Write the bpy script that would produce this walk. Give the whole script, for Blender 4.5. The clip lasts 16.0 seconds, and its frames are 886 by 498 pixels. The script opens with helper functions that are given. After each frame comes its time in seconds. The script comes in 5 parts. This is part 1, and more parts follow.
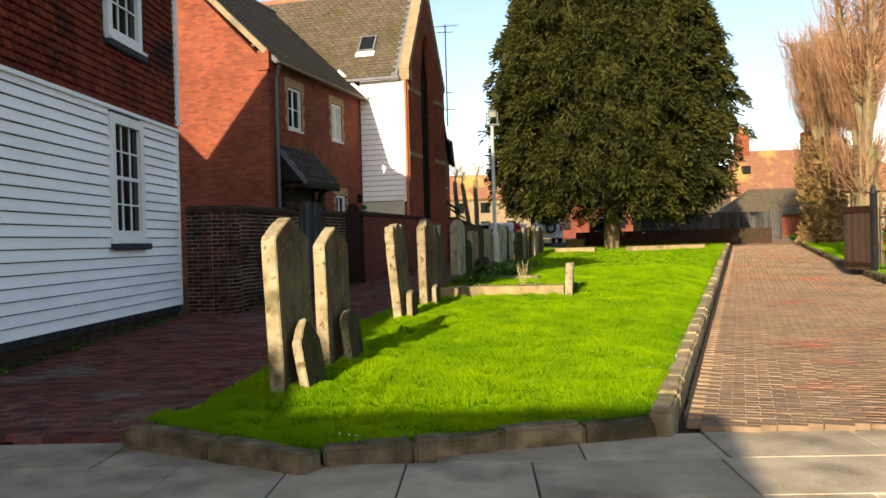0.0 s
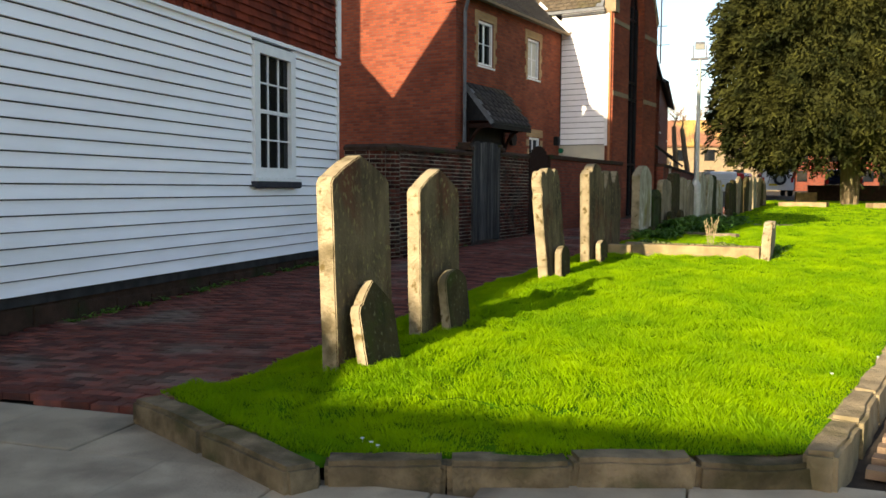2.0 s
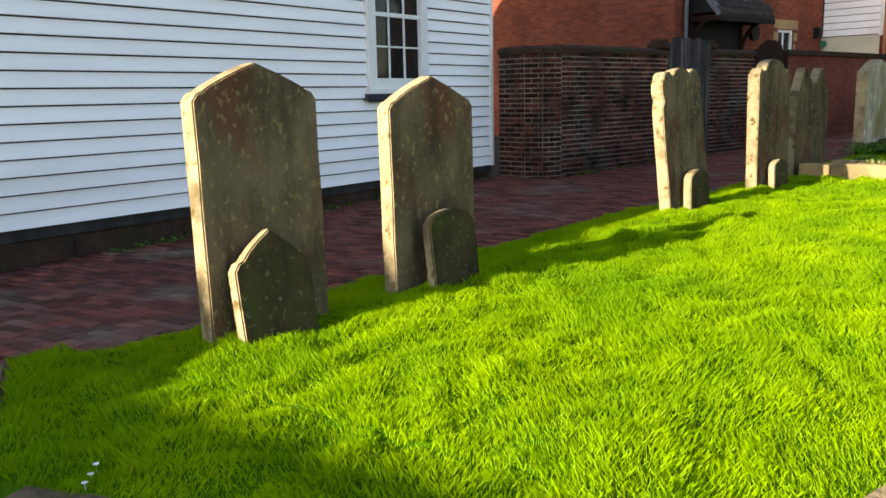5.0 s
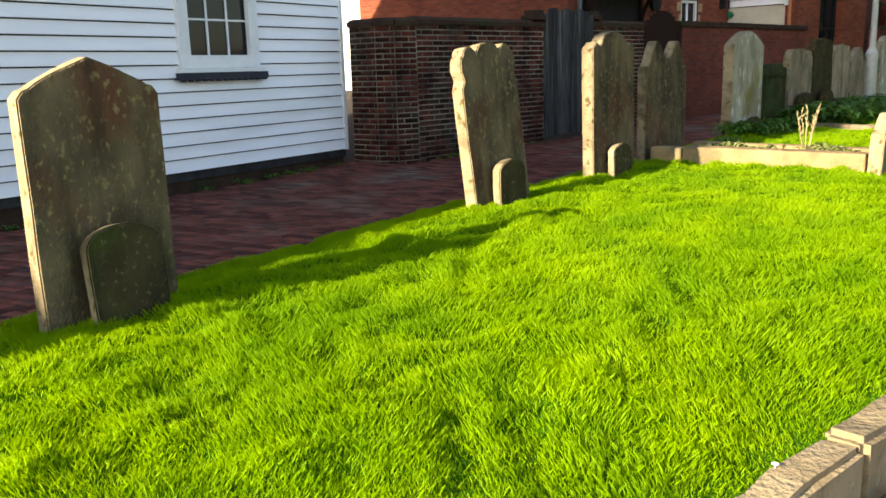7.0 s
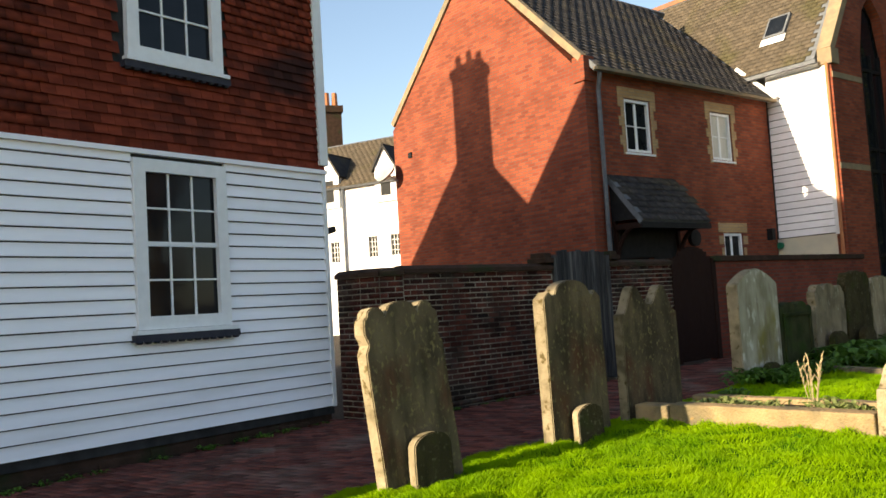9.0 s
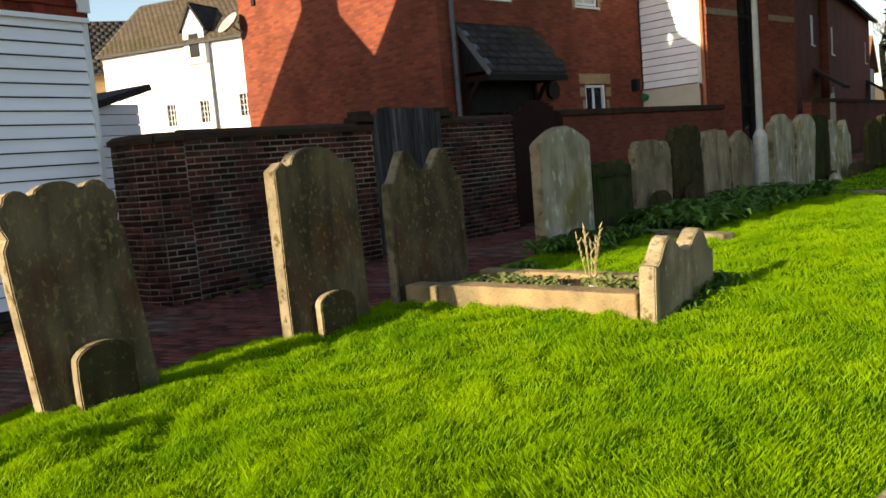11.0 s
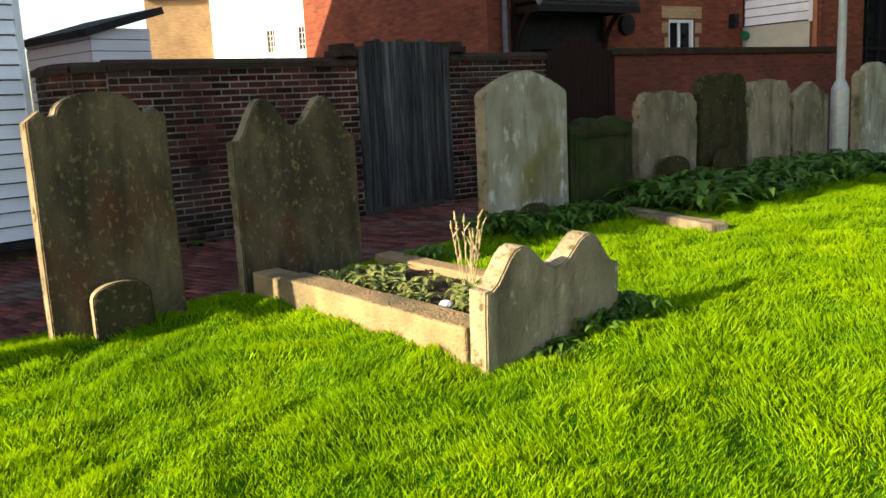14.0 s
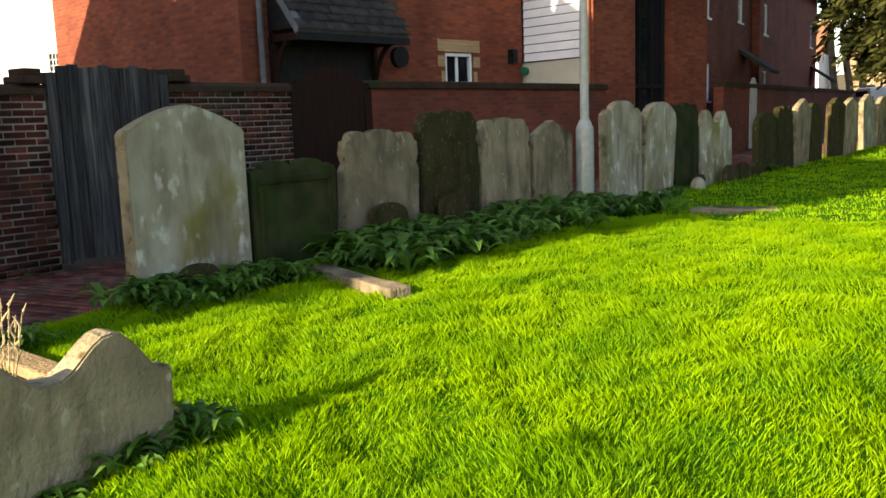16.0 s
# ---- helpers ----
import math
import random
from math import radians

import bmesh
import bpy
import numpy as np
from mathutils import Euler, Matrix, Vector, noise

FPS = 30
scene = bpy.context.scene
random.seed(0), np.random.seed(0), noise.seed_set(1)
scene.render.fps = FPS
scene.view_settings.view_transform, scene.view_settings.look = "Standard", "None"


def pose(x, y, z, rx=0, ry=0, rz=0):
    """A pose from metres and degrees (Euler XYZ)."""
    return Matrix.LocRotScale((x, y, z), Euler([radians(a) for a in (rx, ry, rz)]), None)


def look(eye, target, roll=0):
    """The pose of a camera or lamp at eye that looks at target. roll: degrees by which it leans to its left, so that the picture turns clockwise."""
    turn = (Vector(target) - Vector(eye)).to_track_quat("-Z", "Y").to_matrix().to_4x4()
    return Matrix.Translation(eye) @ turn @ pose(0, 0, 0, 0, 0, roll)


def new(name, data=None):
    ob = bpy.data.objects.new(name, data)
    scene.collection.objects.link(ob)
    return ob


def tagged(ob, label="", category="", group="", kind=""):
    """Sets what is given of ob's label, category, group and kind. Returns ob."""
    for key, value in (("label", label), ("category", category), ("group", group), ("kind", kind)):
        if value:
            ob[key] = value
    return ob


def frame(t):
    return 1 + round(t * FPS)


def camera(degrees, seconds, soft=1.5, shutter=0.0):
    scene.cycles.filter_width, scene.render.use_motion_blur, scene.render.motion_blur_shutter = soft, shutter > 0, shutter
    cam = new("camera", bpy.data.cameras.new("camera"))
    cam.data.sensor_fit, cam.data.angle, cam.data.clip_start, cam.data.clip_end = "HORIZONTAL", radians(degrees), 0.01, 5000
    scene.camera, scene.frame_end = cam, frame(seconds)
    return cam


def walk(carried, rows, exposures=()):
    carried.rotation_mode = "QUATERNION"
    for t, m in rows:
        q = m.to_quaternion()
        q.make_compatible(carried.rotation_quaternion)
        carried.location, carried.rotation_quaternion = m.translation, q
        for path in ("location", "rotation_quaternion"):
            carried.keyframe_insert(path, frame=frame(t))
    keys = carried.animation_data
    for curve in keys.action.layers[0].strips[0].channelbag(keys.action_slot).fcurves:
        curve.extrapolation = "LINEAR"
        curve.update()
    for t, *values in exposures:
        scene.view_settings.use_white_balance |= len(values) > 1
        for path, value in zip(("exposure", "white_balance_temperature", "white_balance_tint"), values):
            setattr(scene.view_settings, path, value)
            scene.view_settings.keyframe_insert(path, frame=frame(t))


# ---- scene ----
cam = camera(55.1, 16.0, soft=1.6)
METRES, EYE, TILT, LEAN, TURN = 14.2, 1.46, 0.0, 0.0, 2.4
EXPOSURES = [(0.0, 1.2, 6950, 11), (1.5, 1.35, 6950, 11), (3.0, 1.7, 6950, 11), (5.5, 1.9, 6950, 11), (7.0, 1.9, 6950, 11), (8.0, 1.75, 6950, 11), (9.0, 1.4, 6950, 11), (10.0, 1.1, 6950, 11), (12.5, 1.45, 6950, 11), (16.0, 1.75, 6950, 11)]
ROWS = [
    (0.0, 0.0, 0.0, 0.0, -0.02, -0.57, 1.56),
    (0.5, 0.0132, 0.0332, 0.0015, 1.8, -0.71, 2.49),
    (1.0, 0.0243, 0.0678, 0.0014, 4.47, -1.77, 1.16),
    (1.5, 0.039, 0.0961, 0.0005, 9.75, -2.91, -0.58),
    (2.0, 0.056, 0.1203, 0.0009, 14.91, -4.14, -0.34),
    (2.5, 0.0731, 0.1489, 0.003, 17.46, -5.47, -1.07),
    (3.0, 0.0933, 0.1764, 0.0025, 21.18, -6.99, -1.28),
    (5.5, 0.1577, 0.3184, 0.0033, 34.75, -10.46, 1.43),
    (6.0, 0.1688, 0.348, 0.0041, 33.7, -10.9, 2.03),
    (6.5, 0.1767, 0.3798, 0.0049, 32.0, -11.86, 2.73),
    (7.0, 0.1905, 0.4089, 0.0044, 30.59, -12.02, 1.56),
    (7.5, 0.2032, 0.4337, 0.0061, 31.05, -8.11, 1.14),
    (8.0, 0.2128, 0.4597, 0.0124, 34.33, -0.72, 2.49),
    (8.5, 0.2276, 0.4883, 0.0136, 36.87, 3.37, 2.97),
    (9.0, 0.2374, 0.5158, 0.0134, 36.64, 3.95, 3.48),
    (9.5, 0.2469, 0.5452, 0.0156, 33.0, 3.28, 3.6),
    (10.0, 0.2576, 0.5741, 0.0151, 30.07, -0.65, 3.63),
    (12.5, 0.2921, 0.7264, 0.0149, 37.91, -10.96, 2.81),
    (13.0, 0.2993, 0.7537, 0.014, 42.25, -11.16, 2.37),
    (13.5, 0.3054, 0.785, 0.0157, 41.69, -10.73, 2.06),
    (14.0, 0.3141, 0.815, 0.0165, 39.89, -10.07, 2.77),
    (14.5, 0.3203, 0.8427, 0.0154, 38.14, -9.73, 2.94),
    (15.0, 0.3259, 0.8726, 0.0164, 35.51, -9.25, 1.87),
    (15.5, 0.3336, 0.9008, 0.0177, 33.32, -8.67, 2.18),
    (16.0, 0.3386, 0.9294, 0.0174, 28.84, -8.53, 2.07),
]
walk(cam, [(t, pose(0, 0, EYE, TILT, LEAN, TURN) @ pose(METRES * x, METRES * y, METRES * z, 90 + pitch, roll, yaw)) for t, x, y, z, yaw, pitch, roll in ROWS], EXPOSURES)

# ---- light ----
SUN_AZ, SUN_EL = math.atan2(0.322, 0.947), radians(18.8)
world = bpy.data.worlds.new("sky")
scene.world = world
world.use_nodes = True
wn = world.node_tree
sky = wn.nodes.new("ShaderNodeTexSky")
sky.sky_type, sky.sun_disc, sky.sun_elevation = "NISHITA", False, SUN_EL
sky.sun_rotation = math.pi + SUN_AZ
wn.links.new(sky.outputs[0], wn.nodes["Background"].inputs[0])
wn.nodes["Background"].inputs[1].default_value = 0.105
sun = new("sun", bpy.data.lights.new("sun", "SUN"))
sun.data.energy, sun.data.angle, sun.data.color = 5.0, radians(0.6), (1.0, 0.85, 0.62)
sun.matrix_world = look((-20, -60, 25), (-20 + 0.322 * 10, -60 + 0.947 * 10, 25 - 3.40))


# ---- materials ----
def mat(name, c1, c2, scale=8.0, rough=0.8, bump=0.3, fine=60.0, c3=None, s3=1.2, vary=0.0, metal=0.0, spec=0.08, stretch=(1, 1, 1), amount=0.5, island=False, spots=None, streaks=None):
    """Two tones mixed by fine noise, a third in larger stains, relief, and a shift of tone from piece to piece."""
    m = bpy.data.materials.new(name)
    m.use_nodes = True
    n, l = m.node_tree.nodes, m.node_tree.links
    b = n["Principled BSDF"]
    b.inputs["Roughness"].default_value, b.inputs["Metallic"].default_value = rough, metal
    b.inputs["Specular IOR Level"].default_value = spec
    geo = n.new("ShaderNodeNewGeometry")
    mp = n.new("ShaderNodeMapping")
    mp.inputs["Scale"].default_value = stretch
    l.new(geo.outputs["Position"], mp.inputs[0])

    def noise_at(s, detail):
        t = n.new("ShaderNodeTexNoise")
        t.inputs["Scale"].default_value, t.inputs["Detail"].default_value = s, detail
        l.new(mp.outputs[0], t.inputs["Vector"])
        return t.outputs["Fac"]

    def ramp(x, a, c):
        r = n.new("ShaderNodeMapRange")
        r.inputs[1].default_value, r.inputs[2].default_value = a, c
        l.new(x, r.inputs[0])
        return r.outputs[0]

    def mix(fac, a, c):
        x = n.new("ShaderNodeMix")
        x.data_type = "RGBA"
        for v, k in ((fac, 0), (a, 6), (c, 7)):
            if isinstance(v, tuple):
                x.inputs[k].default_value = (*v, 1)
            elif isinstance(v, float):
                x.inputs[k].default_value = v
            else:
                l.new(v, x.inputs[k])
        return x.outputs[2]

    col = mix(ramp(noise_at(scale, 5), 0.35, 0.68), c1, c2)
    if c3:
        col = mix(ramp(noise_at(s3, 6), 0.52 + 0.12 * (0.5 - amount), 0.66 + 0.12 * (0.5 - amount)), col, c3)
    if spots:
        col = mix(ramp(noise_at(spots[1], 3), spots[2] - 0.03, spots[2] + 0.08), col, spots[0])
    if streaks:
        mp2 = n.new("ShaderNodeMapping")
        mp2.inputs["Scale"].default_value = (5, 5, 0.9)
        l.new(geo.outputs["Position"], mp2.inputs[0])
        t2 = n.new("ShaderNodeTexNoise")
        t2.inputs["Scale"].default_value, t2.inputs["Detail"].default_value = 1.6, 5
        l.new(mp2.outputs[0], t2.inputs["Vector"])
        col = mix(ramp(t2.outputs["Fac"], 0.50, 0.78), col, streaks)
    if vary:
        if island:
            rnd = geo.outputs["Random Per Island"]
        else:
            info = n.new("ShaderNodeObjectInfo")
            rnd = info.outputs["Random"]
        r = n.new("ShaderNodeMapRange")
        r.inputs[3].default_value, r.inputs[4].default_value = 1 - vary, 1 + vary
        l.new(rnd, r.inputs[0])
        h = n.new("ShaderNodeHueSaturation")
        l.new(r.outputs[0], h.inputs["Value"])
        l.new(col, h.inputs["Color"])
        col = h.outputs[0]
    l.new(col, b.inputs["Base Color"])
    if bump:
        bp = n.new("ShaderNodeBump")
        bp.inputs["Strength"].default_value, bp.inputs["Distance"].default_value = bump, 0.02
        l.new(noise_at(fine, 4), bp.inputs["Height"])
        l.new(bp.outputs[0], b.inputs["Normal"])
    return m


def brick_mat(name, c1, c2, mortar, w=0.225, h=0.075, across=(0, 1)):
    """Brickwork for walls too far off for bricks of their own."""
    m = mat(name, c1, c2, 3.0, 0.85, 0.0)
    n, l = m.node_tree.nodes, m.node_tree.links
    b = n["Principled BSDF"]
    tc = n.new("ShaderNodeTexCoord")
    sp, cb = n.new("ShaderNodeSeparateXYZ"), n.new("ShaderNodeCombineXYZ")
    ad = n.new("ShaderNodeMath")
    l.new(tc.outputs["Object"], sp.inputs[0])
    l.new(sp.outputs[0], ad.inputs[0])
    l.new(sp.outputs[1], ad.inputs[1])
    l.new(ad.outputs[0], cb.inputs[0])
    l.new(sp.outputs[2], cb.inputs[1])
    t = n.new("ShaderNodeTexBrick")
    t.inputs["Scale"].default_value, t.inputs["Mortar Size"].default_value = 1.0, 0.011
    t.inputs["Brick Width"].default_value, t.inputs["Row Height"].default_value = w, h
    t.inputs["Color1"].default_value, t.inputs["Color2"].default_value, t.inputs["Mortar"].default_value = (*c1, 1), (*c2, 1), (*mortar, 1)
    l.new(cb.outputs[0], t.inputs["Vector"])
    ns = n.new("ShaderNodeTexNoise")
    ns.inputs["Scale"].default_value, ns.inputs["Detail"].default_value = 0.9, 6
    l.new(tc.outputs["Object"], ns.inputs["Vector"])
    r = n.new("ShaderNodeMapRange")
    r.inputs[1].default_value, r.inputs[2].default_value, r.inputs[3].default_value, r.inputs[4].default_value = 0.3, 0.7, 0.75, 1.2
    l.new(ns.outputs[0], r.inputs[0])
    hs = n.new("ShaderNodeHueSaturation")
    l.new(r.outputs[0], hs.inputs["Value"])
    l.new(t.outputs[0], hs.inputs["Color"])
    l.new(hs.outputs[0], b.inputs["Base Color"])
    bp = n.new("ShaderNodeBump")
    bp.inputs["Strength"].default_value, bp.inputs["Distance"].default_value, bp.invert = 0.5, 0.01, True
    l.new(t.outputs["Fac"], bp.inputs["Height"])
    l.new(bp.outputs[0], b.inputs["Normal"])
    return m


def leaf_mat(name, c1, c2, scale, through_=0.35, vary=0.3, rough=0.6):
    m = mat(name, c1, c2, scale, rough, 0.0, vary=vary, island=True, spec=0.15)
    n, l = m.node_tree.nodes, m.node_tree.links
    b = n["Principled BSDF"]
    tr, mx = n.new("ShaderNodeBsdfTranslucent"), n.new("ShaderNodeMixShader")
    l.new(b.inputs["Base Color"].links[0].from_socket, tr.inputs[0])
    mx.inputs[0].default_value = through_
    l.new(b.outputs[0], mx.inputs[1])
    l.new(tr.outputs[0], mx.inputs[2])
    l.new(mx.outputs[0], n["Material Output"].inputs[0])
    return m


GRASS = leaf_mat("grass", (0.158, 0.318, 0.0012), (0.300, 0.470, 0.0016), 1.6, 0.55, 0.07)
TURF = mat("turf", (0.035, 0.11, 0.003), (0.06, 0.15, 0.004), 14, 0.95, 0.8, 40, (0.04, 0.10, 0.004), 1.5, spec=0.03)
# near-black, so gaps between weatherboards read as shadow lines
BACKING = mat("gap_shade_backing", (0.03, 0.03, 0.03), (0.05, 0.05, 0.05), 6, 0.95, 0.2)
BOARD = mat("white_weatherboard", (0.92, 0.905, 0.92), (0.87, 0.855, 0.875), 5, 0.55, 0.12, 40, (0.80, 0.785, 0.78), 1.3, 0.03, stretch=(1, 0.25, 1.5), amount=0.3)
TILE = mat("red_clay_tile", (0.135, 0.026, 0.014), (0.20, 0.040, 0.020), 9, 0.85, 0.4, 60, (0.040, 0.015, 0.012), 1.1, 0.35, stretch=(1, 0.5, 1.6), amount=0.55)
TILE_S = mat("red_clay_tiles", (0.135, 0.026, 0.014), (0.20, 0.040, 0.020), 9, 0.85, 0.4, 60, (0.040, 0.015, 0.012), 1.1, 0.35, stretch=(1, 0.5, 1.6), island=True, amount=0.55)
OLD_BRICK = mat("old_brick", (0.085, 0.024, 0.015), (0.030, 0.016, 0.014), 5, 0.9, 0.6, 70, (0.040, 0.030, 0.023), 1.3, 0.6)
OLD_BRICK_S = mat("old_bricks", (0.085, 0.024, 0.015), (0.030, 0.016, 0.014), 5, 0.9, 0.6, 70, (0.040, 0.030, 0.023), 1.3, 0.6, island=True)
MORTAR = mat("mortar", (0.30, 0.26, 0.20), (0.045, 0.038, 0.030), 1.8, 0.95, 0.5, 90)
DARKSTONE = mat("dark_plinth", (0.036, 0.023, 0.016), (0.062, 0.036, 0.025), 6, 0.95, 0.6, 40, (0.030, 0.033, 0.016), 2)
KERB_PALE = mat("worn_pale_kerb", (0.31, 0.25, 0.155), (0.20, 0.16, 0.10), 6, 0.92, 0.8, 36, (0.12, 0.105, 0.055), 1.8, 0.15, amount=0.4)
STONE_OLD = mat("dark_lichened_stone", (0.150, 0.114, 0.066), (0.060, 0.047, 0.028), 3.2, 0.95, 1.0, 55, (0.100, 0.047, 0.026), 1.9, 0.12, stretch=(1, 1, 0.7), amount=0.25, spots=((0.185, 0.15, 0.07), 30, 0.60), streaks=(0.034, 0.028, 0.017))
PAVER = mat("brick_paver", (0.18, 0.057, 0.041), (0.10, 0.049, 0.043), 7, 0.85, 0.5, 70, (0.14, 0.105, 0.085), 0.9, 0.45)
PAVER_S = mat("brick_pavers", (0.18, 0.057, 0.041), (0.10, 0.049, 0.043), 7, 0.85, 0.5, 70, (0.14, 0.105, 0.085), 0.9, 0.45, island=True)
PAVER_R = mat("worn_brick_paver", (0.25, 0.175, 0.115), (0.185, 0.125, 0.085), 5, 0.85, 0.4, 70, (0.29, 0.115, 0.07), 0.7, 0.15, amount=0.15)
PAVER_RS = mat("worn_brick_pavers", (0.25, 0.175, 0.115), (0.185, 0.125, 0.085), 5, 0.85, 0.4, 70, (0.29, 0.115, 0.07), 0.7, 0.15, island=True, amount=0.15)
JOINT = mat("joint_sand", (0.065, 0.053, 0.042), (0.045, 0.038, 0.030), 15, 0.95, 0.5, 80)
SLABM = mat("sandstone_flag", (0.43, 0.36, 0.26), (0.31, 0.26, 0.19), 3, 0.85, 0.35, 50, (0.21, 0.175, 0.13), 1.2, 0.14)
KERBM = mat("kerb_stone", (0.20, 0.155, 0.095), (0.075, 0.06, 0.036), 6, 0.92, 1.0, 32, (0.05, 0.05, 0.022), 2.0, 0.25, amount=0.7)
STONE = mat("lichened_stone", (0.30, 0.24, 0.16), (0.165, 0.132, 0.085), 4.5, 0.92, 0.9, 45, (0.085, 0.07, 0.045), 1.7, 0.18, stretch=(1, 1, 0.7), amount=0.4, spots=((0.36, 0.32, 0.24), 17, 0.65), streaks=(0.085, 0.068, 0.045))
STONE_EDGE = mat("pale_stone_edge", (0.31, 0.255, 0.165), (0.19, 0.155, 0.095), 6, 0.92, 0.9, 45, (0.11, 0.09, 0.05), 3.0, 0.15, amount=0.35, spots=((0.10, 0.075, 0.03), 14, 0.62))
STONE_DARK = mat("mossy_dark_stone", (0.036, 0.029, 0.013), (0.060, 0.048, 0.022), 6, 0.95, 0.8, 50, (0.036, 0.044, 0.010), 3, 0.15, spots=((0.11, 0.095, 0.05), 25, 0.62), streaks=(0.020, 0.019, 0.011))
STONE_GREEN = mat("green_stone", (0.020, 0.027, 0.009), (0.045, 0.045, 0.021), 5, 0.95, 0.7, 50, (0.024, 0.043, 0.009), 2.5, 0.15, streaks=(0.015, 0.018, 0.009))
STONE_PALE = mat("pale_stone", (0.37, 0.345, 0.27), (0.205, 0.18, 0.125), 3.5, 0.9, 0.7, 55, (0.19, 0.165, 0.05), 1.7, 0.12, stretch=(1, 1, 0.6), amount=0.45, spots=((0.50, 0.48, 0.41), 8, 0.60), streaks=(0.13, 0.105, 0.065))
STONE_YEL = mat("yellowish_stone", (0.33, 0.235, 0.125), (0.225, 0.165, 0.09), 5, 0.92, 0.8, 50, (0.15, 0.125, 0.075), 2.4, amount=0.6, spots=((0.36, 0.20, 0.05), 13, 0.66))
BRICK = brick_mat("red_brick", (0.265, 0.066, 0.031), (0.155, 0.038, 0.022), (0.135, 0.065, 0.046))
BRICK_DK = brick_mat("dark_red_brick", (0.215, 0.053, 0.030), (0.135, 0.036, 0.024), (0.12, 0.06, 0.044))
BUFF = brick_mat("buff_brick", (0.42, 0.28, 0.14), (0.34, 0.21, 0.10), (0.30, 0.22, 0.14))
SLATE = mat("grey_slate", (0.030, 0.029, 0.031), (0.050, 0.046, 0.043), 5, 0.8, 0.3, 30, (0.058, 0.05, 0.036), 0.8, 0.2, island=True)
BROWNTILE = mat("brown_roof_tile", (0.078, 0.064, 0.047), (0.105, 0.084, 0.06), 4, 0.9, 0.3, 30, (0.075, 0.066, 0.036), 0.8, 0.14, island=True)
ORANGETILE = mat("orange_roof_tile", (0.22, 0.105, 0.065), (0.17, 0.085, 0.055), 3, 0.85, 0.3, 20, (0.34, 0.22, 0.07), 0.5, 0.15)
COPING = mat("stone_coping", (0.27, 0.20, 0.12), (0.19, 0.15, 0.10), 5, 0.9, 0.4, 40, (0.16, 0.14, 0.10), 2)
RENDER_C = mat("cream_render", (0.62, 0.57, 0.45), (0.56, 0.52, 0.42), 4, 0.9, 0.2, 50)
WHITEWALL = mat("white_wall", (0.80, 0.80, 0.80), (0.74, 0.74, 0.73), 3, 0.7, 0.15, 30)
WHITEPAINT = mat("white_gloss_paint", (0.80, 0.80, 0.79), (0.74, 0.74, 0.73), 8, 0.4, 0.05, 30)
BLACK = mat("black_paint", (0.012, 0.012, 0.013), (0.02, 0.02, 0.02), 8, 0.5, 0.05, 30)
LEAD = mat("grey_lead", (0.14, 0.15, 0.16), (0.10, 0.105, 0.115), 8, 0.6, 0.2, 30)
OLDWOOD = mat("weathered_grey_wood", (0.075, 0.073, 0.072), (0.026, 0.026, 0.027), 9, 0.9, 0.8, 40, (0.11, 0.105, 0.095), 3, 0.3, stretch=(6, 6, 0.3))
BROWNWOOD = mat("brown_wood", (0.028, 0.013, 0.009), (0.018, 0.009, 0.007), 10, 0.75, 0.3, 40, stretch=(6, 6, 0.4))
GATEWOOD = mat("brown_gate_wood", (0.055, 0.036, 0.026), (0.036, 0.024, 0.018), 10, 0.85, 0.3, 40, vary=0.2, stretch=(6, 6, 0.4))
GALV = mat("galvanised_steel", (0.40, 0.41, 0.39), (0.33, 0.34, 0.32), 12, 0.5, 0.05, 40, (0.30, 0.33, 0.28), 3, metal=0.2)
BARK = mat("bark", (0.20, 0.15, 0.09), (0.13, 0.10, 0.065), 10, 0.95, 0.9, 20, (0.16, 0.15, 0.07), 2, stretch=(2, 2, 0.5))
TWIG = mat("red_brown_twigs", (0.30, 0.165, 0.095), (0.20, 0.115, 0.07), 3, 0.9, 0.0)
YEW = leaf_mat("yew_needles", (0.012, 0.017, 0.003), (0.050, 0.052, 0.009), 0.9, 0.2, 0.4, 0.8)
HOSTA = leaf_mat("dark_leaves", (0.050, 0.13, 0.014), (0.125, 0.235, 0.034), 4, 0.35, 0.45, 0.5)
PALEPLANT = leaf_mat("pale_plant", (0.20, 0.26, 0.07), (0.30, 0.32, 0.12), 8, 0.3, 0.3)
IVY = leaf_mat("ivy_and_dead_leaves", (0.20, 0.14, 0.06), (0.28, 0.19, 0.08), 2, 0.25, 0.3)
BEECH = leaf_mat("copper_hedge", (0.20, 0.06, 0.025), (0.28, 0.09, 0.035), 4, 0.3, 0.3)
STRAW = mat("dry_straw", (0.42, 0.33, 0.19), (0.32, 0.25, 0.14), 10, 0.9, 0.0)
SOIL = mat("dark_soil", (0.06, 0.045, 0.03), (0.035, 0.028, 0.02), 15, 0.95, 0.8, 40)
FARWOOD = mat("far_woods", (0.13, 0.10, 0.07), (0.09, 0.08, 0.045), 0.4, 0.95, 0.0)
CARWHITE = mat("silver_white_car_paint", (0.70, 0.71, 0.72), (0.68, 0.69, 0.70), 5, 0.25, 0.0, spec=0.5)
CARBLUE = mat("dark_blue_car_paint", (0.012, 0.015, 0.05), (0.012, 0.015, 0.045), 5, 0.25, 0.0, spec=0.5)
CARRED = mat("red_car_paint", (0.35, 0.02, 0.02), (0.33, 0.02, 0.02), 5, 0.25, 0.0, spec=0.5)
TYRE = mat("tyre_rubber", (0.02, 0.02, 0.02), (0.03, 0.03, 0.03), 20, 0.85, 0.1)
